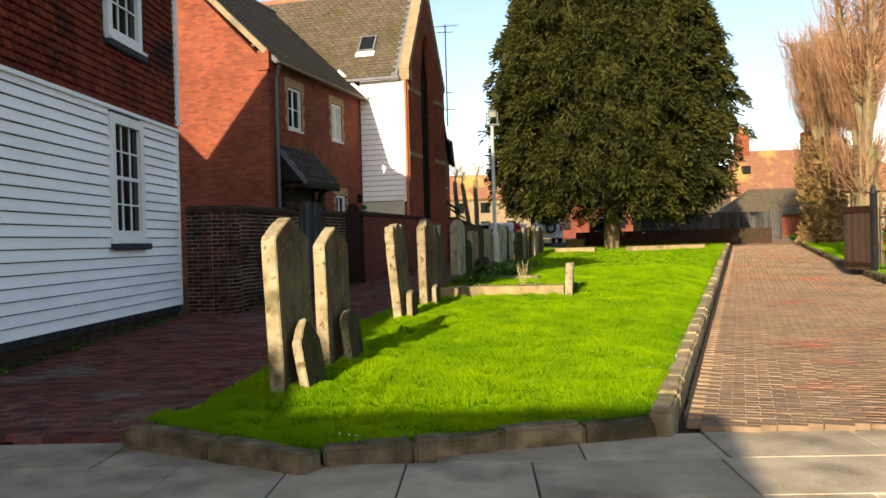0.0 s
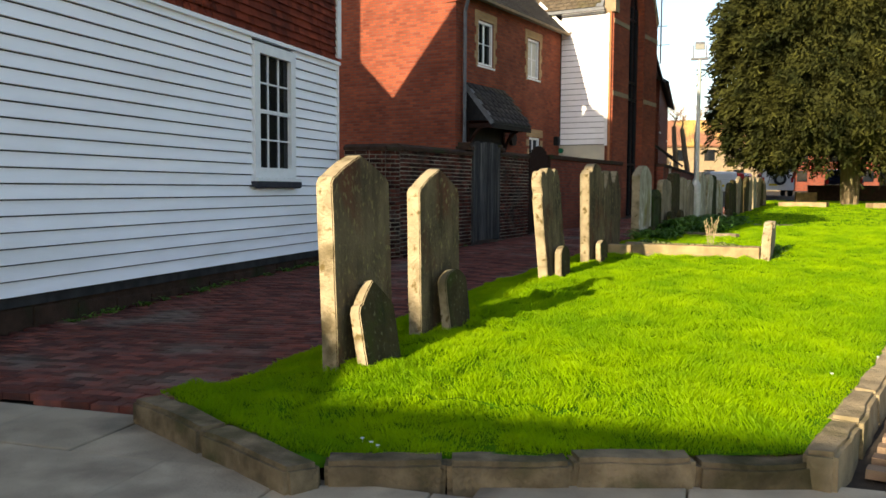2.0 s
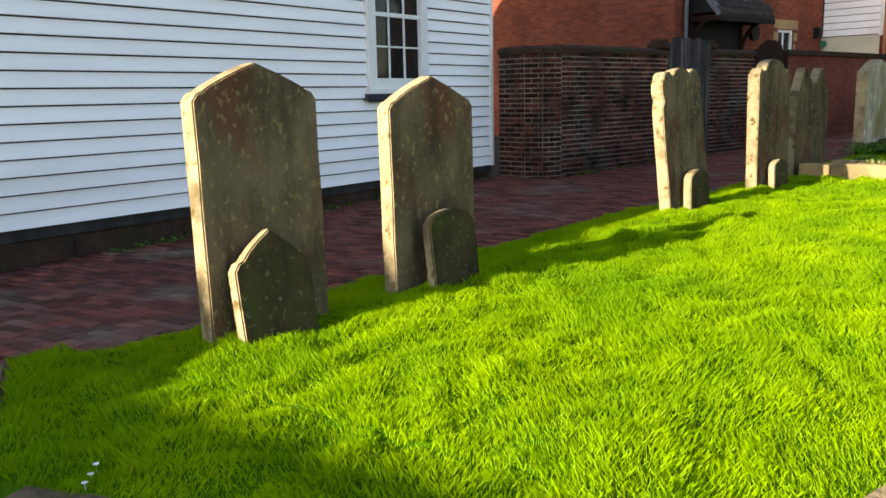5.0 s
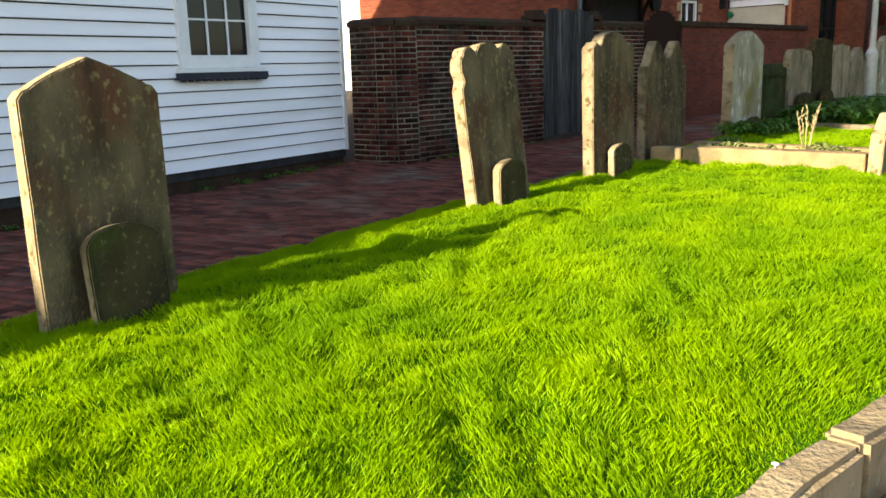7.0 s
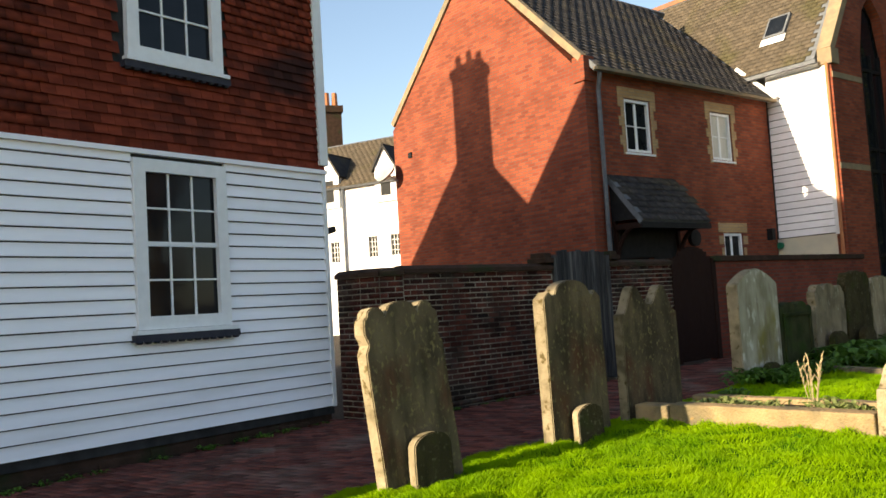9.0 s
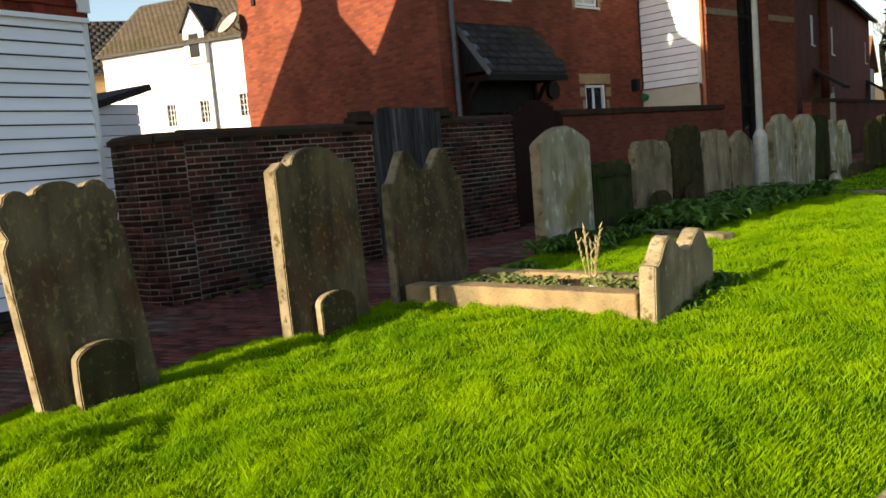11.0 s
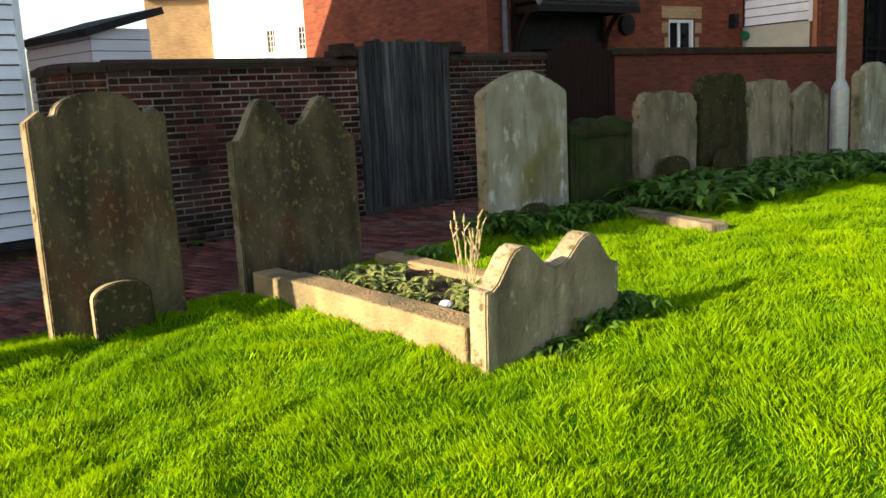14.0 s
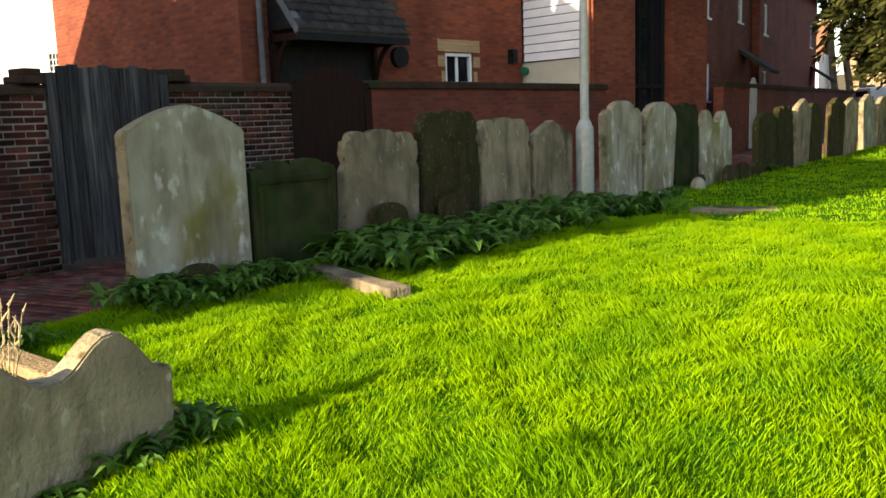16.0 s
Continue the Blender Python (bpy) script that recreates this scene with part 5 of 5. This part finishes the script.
rg = random.Random(11)
bed = []
for k in range(46):
    y = rg.uniform(18.4, 22.6)
    a = -0.5 + 0.155 * (y - 17.1) + 0.25
    x = rg.uniform(a, a + 0.95 - 0.12 * abs(y - 20.5))
    bed.append((x, y, lawn_z(x, y), rg.uniform(0.8, 1.25)))
for k in range(10):
    x, y = rg.uniform(-0.35, 0.25), rg.uniform(16.95, 17.9)
    bed.append((x, y, lawn_z(x, y), rg.uniform(0.6, 0.9)))
for x, y in ((0.75, 24.2), (1.0, 24.6), (0.9, 25.1), (-0.2, 16.1), (1.66, 15.0), (1.72, 15.3), (1.75, 15.6), (1.5, 28.9)):
    bed.append((x, y, lawn_z(x, y), 0.5))
clumps("leafy_plant", bed, leaf_clump(44, 0.29, 0.07, 0.10, 1), HOSTA, "dark green broad-leaved plant clump by the headstones", "bed of leafy plants")
clumps("small_plant", [(0.15, 15.2, 0.55, 1), (0.4, 15.35, 0.55, 0.8), (0.95, 15.3, 0.55, 1.1), (1.15, 15.2, 0.55, 0.9), (0.0, 15.45, 0.55, 1.0), (0.6, 15.1, 0.55, 0.6), (-0.2, 15.3, 0.55, 0.8)], leaf_clump(50, 0.16, 0.035, 0.08, 2), PALEPLANT, "low pale green plant on the kerbed grave", "plants on the grave")
bm = bmesh.new()
for k in range(7):
    a = k * 2.4
    p = Vector((0.02 * math.cos(a), 0.02 * math.sin(a), 0))
    q = Vector((0.10 * math.cos(a), 0.10 * math.sin(a), rg.uniform(0.3, 0.55)))
    tube(bm, p, q, 0.004, 0.002, 5)
    for j in range(5):
        c = p.lerp(q, 0.5 + 0.12 * j)
        tube(bm, c, c + Vector((rg.uniform(-0.03, 0.03), rg.uniform(-0.03, 0.03), 0.05)), 0.007, 0.002, 5)
stalk = part("dry_flower_stalk", bm, STRAW, at=pose(0.78, 15.4, 0.54))
tagged(stalk, "dry pale flower stalks standing in the grave bed", "plant")
bm = bmesh.new()
bmesh.ops.create_icosphere(bm, subdivisions=2, radius=0.045)
for v in bm.verts:
    v.co += 0.02 * noise.noise_vector(v.co * 12)
tagged(part("white_stone", bm, WHITEWALL, at=pose(0.92, 15.05, 0.58)), "small white stone on the grave bed", "stone")
bm = bmesh.new()
bmesh.ops.create_uvsphere(bm, u_segments=12, v_segments=8, radius=0.11)
for v in bm.verts:
    v.co.z *= 1.25
tagged(part("round_stone", bm, STONE_PALE, at=pose(1.12, 25.35, 0.68)), "small round pale stone on the grass", "stone")
weeds = []
for k in range(34):
    y = rg.uniform(8.5, 15.4)
    weeds.append((-5.50 + rg.uniform(0, 0.10), y, lie(y), rg.uniform(0.4, 1.1)))
for k in range(12):
    y = rg.uniform(16.2, 18.8)
    weeds.append((-4.50 + 0.167 * (y - 16.0) + rg.uniform(0.03, 0.1), y, lie(y), rg.uniform(0.3, 0.8)))
for k in range(10):
    x = rg.uniform(-2.5, -1.1)
    weeds.append((x, front_y(x) - 0.03, 0.0, rg.uniform(0.3, 0.6)))
clumps("weed", weeds, leaf_clump(14, 0.10, 0.025, 0.04, 5), HOSTA, "small green weed at the foot of a wall", "weeds along the walls")
# daisies
for i, (x, y) in enumerate(((-0.92, 5.78), (-0.86, 5.72), (1.55, 7.9), (1.95, 8.6), (-1.0, 5.85))):
    bm = bmesh.new()
    tube(bm, (0, 0, 0), (0, 0, 0.035), 0.002, 0.002, 4)
    for k in range(8):
        a = k * math.tau / 8
        m = pose(0, 0, 0.035, 0, -15, math.degrees(a))
        box(bm, 0.002, 0.012, -0.003, 0.003, 0, 0.002, m)
    tagged(part("daisy", bm, WHITEPAINT, at=pose(x, y, lawn_z(x, y))), "small white daisy in the lawn", "flower", "daisies")


# ---- trees ----
def fronds(n, centre_fn, size, seed, slim=1.0):
    """n small sprays: crossing leaf quads, turned at random about points from centre_fn."""
    rg = np.random.default_rng(seed)
    c, out = centre_fn(rg, n)
    d = out + rg.normal(0, 0.6, (n, 3))
    d[:, 2] -= 0.15
    d /= np.linalg.norm(d, axis=1)[:, None]
    s = np.cross(d, rg.normal(0, 1, (n, 3)))
    s /= np.linalg.norm(s, axis=1)[:, None]
    sz = size * rg.uniform(0.6, 1.3, n)[:, None]
    s = s * slim
    v = np.stack([c - s * sz * 0.12, c + s * sz * 0.12, c + d * sz * 0.6 + s * sz * 0.3, c + d * sz, c + d * sz * 0.55 - s * sz * 0.3], 1)
    i0 = np.arange(n)[:, None] * 5
    f = np.concatenate([i0 + np.array([[0, 1, 2]]), i0 + np.array([[0, 2, 4]]), i0 + np.array([[4, 2, 3]])], 0)
    return v.reshape(-1, 3), f


YC = (6.4, 41.0)
def yew_radius(z):
    return np.interp(z, [2.4, 2.95, 3.7, 5.0, 8.0, 10.0, 12.0, 14.0, 15.6], [2.6, 4.5, 5.2, 5.45, 5.55, 5.3, 4.7, 3.4, 0.3])
yew = thing("yew_tree", pose(YC[0], YC[1], 0.85), "huge dense dark green yew tree on the lawn", "tree")
bm = bmesh.new()
for k in range(7):
    a = k * 0.9
    tube(bm, (0.16 * math.cos(a), 0.16 * math.sin(a), -0.1), (0.3 * math.cos(a + 0.3), 0.3 * math.sin(a + 0.3), 4.0), 0.2, 0.16, 9)
part("trunk", bm, BARK, yew, "fluted reddish-brown trunk")
def yew_points(rg, n):
    """Drooping sprays: needles gathered round many shoots on the crown's uneven skin."""
    m = n // 42
    z = rg.uniform(2.5, 15.4, m)
    a = rg.uniform(0, math.tau, m)
    lump = 1 + 0.06 * np.sin(a * 5 + z * 1.1) * np.sin(z * 1.7 + 1) + 0.05 * np.sin(a * 13 + 2.5 * np.sin(z * 2.1)) + 0.04 * np.sin(z * 5.3 + 2 * np.sin(a * 9))
    r = yew_radius(z) * lump * (1 - 0.20 * rg.random(m) ** 1.4)
    own = rg.integers(0, m, n)
    t = rg.random(n)
    az, zz = a[own], z[own] - 0.85 + 0.45 * (0.25 - t * t) + rg.normal(0, 0.10, n) - 0.5 * (rg.random(m) < 0.15)[own] * t
    rr = r[own] + 0.5 * (t - 0.6) + rg.normal(0, 0.06, n)
    side = rg.normal(0, 0.13, n)
    c = np.stack([np.cos(az) * rr - np.sin(az) * side, np.sin(az) * rr + np.cos(az) * side, zz], 1)
    return c, np.stack([np.cos(az), np.sin(az), 0.25 - 0.9 * t], 1)
v, f = fronds(150000, yew_points, 0.25, 21, 0.5)
tagged(quick("crown", v, f, YEW, yew), "dense dark green needles")
cv, cf = [], []
zs = np.linspace(3.0, 14.5, 14)
for z in zs:
    for k in range(28):
        a = k / 28 * math.tau
        r = float(yew_radius(z)) * 0.76 * (1 + 0.08 * math.sin(a * 5 + z * 1.1))
        cv.append((r * math.cos(a), r * math.sin(a), z - 0.85))
for j in range(13):
    for k in range(28):
        cf.append((j * 28 + k, j * 28 + (k + 1) % 28, (j + 1) * 28 + (k + 1) % 28, (j + 1) * 28 + k))
quick("inner_crown", np.array(cv), np.array(cf), YEW, yew)


def pollard(x, y, z, r, fork, height, n_limbs, n_twigs, seed, label, ivy=0.0, lean=0.0):
    """A pollarded lime: thick trunk, a few limbs with knuckles, sheaves of thin twigs."""
    rg = random.Random(seed)
    tr = thing("pollarded_tree", pose(x, y, z), label, "tree", "pollarded trees")
    bm = bmesh.new()
    last, lr = Vector((0, 0, -0.2)), r * 1.25
    for k in range(1, 6):
        p = Vector((lean * k / 5 + rg.uniform(-0.05, 0.05), rg.uniform(-0.05, 0.05), fork * k / 5))
        tube(bm, last, p, lr, r * (1.1 - 0.05 * k), 12)
        last, lr = p, r * (1.1 - 0.05 * k)
    part("trunk", bm, BARK, tr)
    tw = []
    for i in range(n_limbs):
        a = i / n_limbs * math.tau + rg.uniform(-0.4, 0.4)
        bm = bmesh.new()
        p, rr = last.copy(), r * 0.42
        out = rg.uniform(0.1, 0.3)
        for k in range(5):
            q = p + Vector((math.cos(a) * out, math.sin(a) * out, 1)) * ((height - fork) / 5 * rg.uniform(0.7, 1.0))
            tube(bm, p, q, rr, rr * 0.85, 9)
            if k > 0:
                for j in range(n_twigs // (n_limbs * 4)):
                    b = rg.uniform(0, math.tau)
                    tw.append((p.lerp(q, rg.random()) + Vector((math.cos(b), math.sin(b), 0)) * rr * 0.7, b, rg.uniform(0.4, 1.5)))
            p, rr = q, rr * 0.85
        part("limb", bm, BARK, tr)
    for j in range(n_twigs // 6):
        b = rg.uniform(0, math.tau)
        tw.append((Vector((math.cos(b) * r, math.sin(b) * r, rg.uniform(fork * 0.55, fork))), b, rg.uniform(0.5, 1.3)))
    bm = bmesh.new()
    for p, b, l_ in tw:
        q = p + Vector((math.cos(b) * rg.uniform(0.3, 0.7), math.sin(b) * rg.uniform(0.3, 0.7), rg.uniform(0.1, 0.5))) * l_
        e = q + Vector((math.cos(b) * 0.15 + rg.uniform(-0.15, 0.15), math.sin(b) * 0.15 + rg.uniform(-0.15, 0.15), rg.uniform(0.4, 0.9))) * l_
        tube(bm, p, q, 0.012, 0.008, 3, False)
        tube(bm, q, e, 0.010, 0.004, 3, False)
    tagged(part("twig_sheaf", bm, TWIG, tr, "sheaves of thin red-brown twigs"), "sheaves of thin red-brown twigs", kind="stuff")
    if ivy:
        def pts(g, n):
            a, zz = g.uniform(0, math.tau, n), g.uniform(0, fork * 1.15, n)
            q = ivy * (0.75 + 0.25 * np.sin(a * 3 + zz * 2)) * g.uniform(0.85, 1.05, n)
            return np.stack([np.cos(a) * q, np.sin(a) * q, zz], 1), np.stack([np.cos(a), np.sin(a), 0.5 + 0 * a], 1)
        v, f = fronds(5000, pts, 0.3, seed)
        tagged(quick("ivy", v, f, IVY, tr), "shaggy shoots round the trunk")
    return tr


pollard(10.45, 23.2, 0.5, 0.34, 3.2, 9.5, 3, 900, 3, "tall pollarded lime with pale trunk and cut limbs")
pollard(16.3, 41.0, 0.9, 0.55, 4.2, 10.5, 7, 2600, 4, "ivy-clad pollarded lime with a sheaf of reddish twigs", ivy=0.95)
pollard(16.0, 36.5, 0.8, 0.30, 4.0, 9.0, 5, 2600, 5, "slim pollarded lime beside the path")
pollard(18.5, 46.0, 1.0, 0.5, 4.0, 9.5, 6, 2600, 6, "far pollarded lime with red-brown twigs", ivy=0.7)
for i, (x, le, h) in enumerate(((-1.1, -0.5, 5.6), (-0.4, -0.6, 5.4), (0.0, -0.1, 5.7))):
    pollard(x, 60.0, 1.1, 0.17, h * 0.8, h, 1, 40, 30 + i, "bare pollarded trunk beyond the cottages", lean=le)

# ---- open gate and railings by the trees ----
gate_4 = thing("churchyard_gate", pose(9.35, 20.6, 0.36, 0, 0, 15), "brown boarded churchyard gate standing open", "gate")
for k in range(8):
    part("board", boxes((-0.02, 0.02, k * 0.12, k * 0.12 + 0.115, 0.12, 1.55)), GATEWOOD, gate_4)
for z0, z1 in ((1.5, 1.66), (0.2, 0.3)):
    part("rail", boxes((-0.045, 0.045, 0, 0.97, z0, z1)), BROWNWOOD, gate_4)
bm = boxes((-0.06, 0.06, -0.14, -0.02, -0.1, 1.95))
tube(bm, (0, -0.08, 1.95), (0, -0.08, 2.15), 0.075, 0.03, 10)
part("post", bm, BLACK, gate_4, "black iron gate post with finial")
rail = thing("iron_railing", pose(9.45, 20.4, 0.36, 0, 0, -75), "black iron railing beside the open gate", "railing")
for k in range(24):
    bm = bmesh.new()
    tube(bm, (0, 0.15 * k, 0), (0, 0.15 * k, 1.5), 0.012, 0.012, 6)
    tube(bm, (0, 0.15 * k, 1.5), (0, 0.15 * k, 1.62), 0.02, 0.003, 6)
    part("bar", bm, BLACK, rail)
part("rail", boxes((-0.015, 0.015, 0, 3.5, 1.35, 1.39), (-0.015, 0.015, 0, 3.5, 0.15, 0.19)), BLACK, rail)
def hedge_points(g, n):
    c = np.stack([g.uniform(0, 9, n), g.uniform(-0.5, 0.5, n), g.uniform(0, 1.9, n)], 1)
    return c, g.normal(0, 1, (n, 3)) * 0.5 + np.array([0, -0.5, 0.3])
hedge = thing("copper_hedge", pose(11.6, 24.5, 0.5), "copper-red beech hedge behind the railing", "hedge")
v, f = fronds(9000, hedge_points, 0.16, 6)
quick("leaves", v, f, BEECH, hedge)

# ---- far end ----
far = thing("tiled_house", pose(25.0, 68.0, 1.2), "far house with orange tiled roof and chimneys", "house")
part("wall", boxes((-5, 9, 0, 7, 0, 3.4)), COPING, far)
bm = bmesh.new()
slab(bm, ((-5.3, -0.3, 3.3), (9.3, -0.3, 3.3), (7.0, 3.5, 7.0), (-3.4, 3.5, 7.0)), 0.2)
slab(bm, ((-5.3, 7.3, 3.3), (9.3, 7.3, 3.3), (7.0, 3.5, 7.0), (-3.4, 3.5, 7.0)), 0.2)
slab(bm, ((-5.3, -0.3, 3.3), (-5.3, 7.3, 3.3), (-3.4, 3.52, 7.0), (-3.4, 3.48, 7.0)), 0.2)
part("roof", bm, ORANGETILE, far)
for x in (-3.0, 2.5):
    part("chimney", boxes((x - 0.5, x + 0.5, 3.0, 4.0, 6.0, 8.4)), BRICK, far)
    bm = bmesh.new()
    tube(bm, (x, 3.5, 8.4), (x, 3.5, 9.0), 0.25, 0.2, 8)
    part("chimney_pot", bm, TERRA, far)
part("roof_window", boxes((-3.6, -3.0, 1.2, 1.7, 5.0, 5.6)), GLASS, far)
barn = thing("outbuilding", pose(21.5, 61.0, 1.1), "low brick outbuilding with hipped brown roof", "house")
part("wall", boxes((-3.5, 4, 0, 4, 0, 1.7)), BRICK, barn)
bm = bmesh.new()
slab(bm, ((-3.9, -0.4, 1.6), (4.4, -0.4, 1.6), (2.2, 2, 3.5), (-1.6, 2, 3.5)), 0.15)
slab(bm, ((-3.9, -0.4, 1.6), (-3.9, 4.4, 1.6), (-1.6, 2.02, 3.5), (-1.6, 1.98, 3.5)), 0.15)
part("roof", bm, BROWNTILE, barn)
fence = thing("board_fence", pose(9.5, 52.5, 0.95), "grey close-boarded fence beyond the yew", "fence")
for k in range(50):
    part("board", boxes((k * 0.18, k * 0.18 + 0.172, 0, 0.03 + 0.01 * (k % 2), 0, 1.75)), OLDWOOD, fence)
wall_far = thing("wall_far", pose(1.5, 47.0, 0.84), "low dark hedge-topped wall at the car park", "wall", kind="structure")
part("wall", boxes((3.9, 14.5, 0, 0.3, -0.2, 0.85)), DARKSTONE, wall_far)


def car(name, x, y, z, turn, paint, label, w=1.78, l_=4.3, h=1.75, spare=False):
    c = thing(name, pose(x, y, z, 0, 0, turn), label, "car", "parked cars")
    bm = bmesh.new()
    prism(bm, [(0, 0.35), (l_, 0.35), (l_, 0.95), (l_ - 1.15, 1.05), (0.03, 1.05), (0, 0.8)], -w / 2, w / 2)
    soften(bm, 0.06)
    part("body", bm, paint, c)
    bm = bmesh.new()
    prism(bm, [(0.05, 1.04), (l_ - 1.2, 1.04), (l_ - 1.9, h - 0.06), (l_ - 2.2, h), (0.35, h), (0.18, h - 0.05)], -w / 2 + 0.09, w / 2 - 0.09)
    soften(bm, 0.05)
    part("cabin", bm, paint, c)
    part("rear_window", boxes((-w / 2 + 0.32, w / 2 - 0.32, 0.06, 0.14, 1.28, h - 0.22)), GLASS, c)
    for s in (-1, 1):
        part("side_window", boxes((s * (w / 2 - 0.085) - 0.012, s * (w / 2 - 0.085) + 0.012, 0.5, l_ - 2.0, 1.12, h - 0.15)), GLASS, c)
        part("tail_lamp", boxes((s * (w / 2 - 0.12) - 0.07, s * (w / 2 - 0.12) + 0.07, -0.02, 0.05, 0.8, 1.1)), REDGLASS, c)
        for yy in (0.75, l_ - 0.85):
            bm = bmesh.new()
            tube(bm, (s * (w / 2 - 0.2), yy, 0.33), (s * (w / 2 + 0.01), yy, 0.33), 0.33, 0.33, 18)
            wheel = part("wheel", bm, TYRE, c)
            bm = bmesh.new()
            tube(bm, (s * (w / 2 + 0.005), yy, 0.33), (s * (w / 2 + 0.02), yy, 0.33), 0.2, 0.19, 14)
            part("rim", bm, GALV, wheel)
    part("bumper", boxes((-w / 2 + 0.02, w / 2 - 0.02, -0.09, 0.05, 0.36, 0.58)), paint, c)
    part("number_plate", boxes((-0.5, -0.02, -0.1, -0.092, 0.62, 0.74)), PLATE, c)
    if spare:
        bm = bmesh.new()
        tube(bm, (0.12, -0.19, 1.0), (0.12, -0.01, 1.0), 0.35, 0.35, 20)
        sp = part("spare_wheel", bm, TYRE, c, "spare wheel on the tailgate")
        bm = bmesh.new()
        tube(bm, (0.12, -0.2, 1.0), (0.12, -0.185, 1.0), 0.2, 0.2, 16)
        part("rim", bm, GALV, sp)
    return c


car("off_road_car", 4.6, 55.5, 1.08, 4, CARWHITE, "silver-white off-road car with a spare wheel behind", spare=True, w=1.85, h=1.85)
car("blue_car", 7.2, 48.5, 0.95, -8, CARBLUE, "dark blue parked car under the yew", h=1.55)
car("white_car", 1.6, 54.0, 1.0, 20, CARWHITE, "white parked car beyond the headstones", h=1.5)
car("red_car", 3.2, 58.0, 1.05, 70, CARRED, "red parked car in the far car park", h=1.45)
for i, (x, y, w, c_) in enumerate(((-9, 78, 9, WHITEWALL), (2, 82, 10, COPING), (13, 86, 11, BRICK_DK), (-20, 84, 9, BRICK))):
    hs = thing("distant_house", pose(x, y, 1.3), "distant white house with tiled roof" if c_ is WHITEWALL else "distant terraced house with tiled roof", "house", "distant houses")
    part("wall", boxes((-w / 2, w / 2, 0, 6, 0, 4.2)), c_, hs)
    bm = bmesh.new()
    slab(bm, ((-w / 2 - 0.3, -0.3, 4.1), (w / 2 + 0.3, -0.3, 4.1), (w / 2 + 0.3, 3, 6.6), (-w / 2 - 0.3, 3, 6.6)), 0.2)
    slab(bm, ((-w / 2 - 0.3, 6.3, 4.1), (w / 2 + 0.3, 6.3, 4.1), (w / 2 + 0.3, 3, 6.6), (-w / 2 - 0.3, 3, 6.6)), 0.2)
    part("roof", bm, ORANGETILE, hs)
    for k in range(4):
        for z in (0.9, 2.7):
            xx = -w / 2 + w * (k + 0.5) / 4
            part("window", boxes((xx - 0.45, xx + 0.45, -0.03, 0.02, z, z + 1.0)), GLASS, hs)
bm = bmesh.new()
bmesh.ops.create_grid(bm, x_segments=60, y_segments=6, size=1)
for v in bm.verts:
    x, y = v.co.x * 260, 210 + v.co.y * 60
    v.co = Vector((x, y, 1 + 7 * (1 - v.co.y ** 2) + 3 * noise.noise((x * 0.03, y * 0.03, 0))))
tagged(part("backdrop", bm, FARWOOD), "distant brown winter woods on low hills", "backdrop", kind="structure")

# ---- hung tiles, last ----
tm = []
for k in range(4):
    bm = bmesh.new()
    box(bm, 0.0, 0.016, 0.002, 0.163, 0.0, 0.14)
    for v in bm.verts:
        if v.co.z < 0.05:
            v.co.x += 0.034 + random.uniform(-0.003, 0.005)
            v.co.z += random.uniform(-0.004, 0.004)
    tm.append(mesh_of("tile", bm, TILE))
GAUGE, TW, made, cs = 0.118, 0.165, 0, []
for j in range(int((6.9 - 3.66) / GAUGE)):
    z = 3.66 + j * GAUGE
    y = AY1 - TW - (TW / 2) * (j % 2)
    while y > 2.0:
        if not (y + TW > W2[0] and y < W2[1] and z + 0.13 > W2[2] - 0.06 and z < W2[3]):
            if made < 300 and y > 11.6 and z < 5.2:
                piece("tile", tm[(made * 3 + j) % 4], house_a, pose(0.002, y, z))
                made += 1
            else:
                cs.append((0.026, y + TW / 2, z + 0.066))
        y -= TW
cs = np.array(cs)
n = len(cs)
rg2 = np.random.default_rng(2)
jit = rg2.uniform(-0.003, 0.004, n)
cs[:, 0] += jit
ob = many_boxes("tiles", cs, np.tile([0.007, 0, 0.002], (n, 1)), np.tile([0, TW / 2 - 0.002, 0], (n, 1)), np.tile([-0.017, 0, 0.068], (n, 1)) , TILE_S, house_a)
tagged(ob, kind="stuff")
bm = boxes((-0.02, 0.075, AY0, AY1 + 0.02, 3.60, 3.655))
part("bellcast_trim", bm, BOARD, house_a)
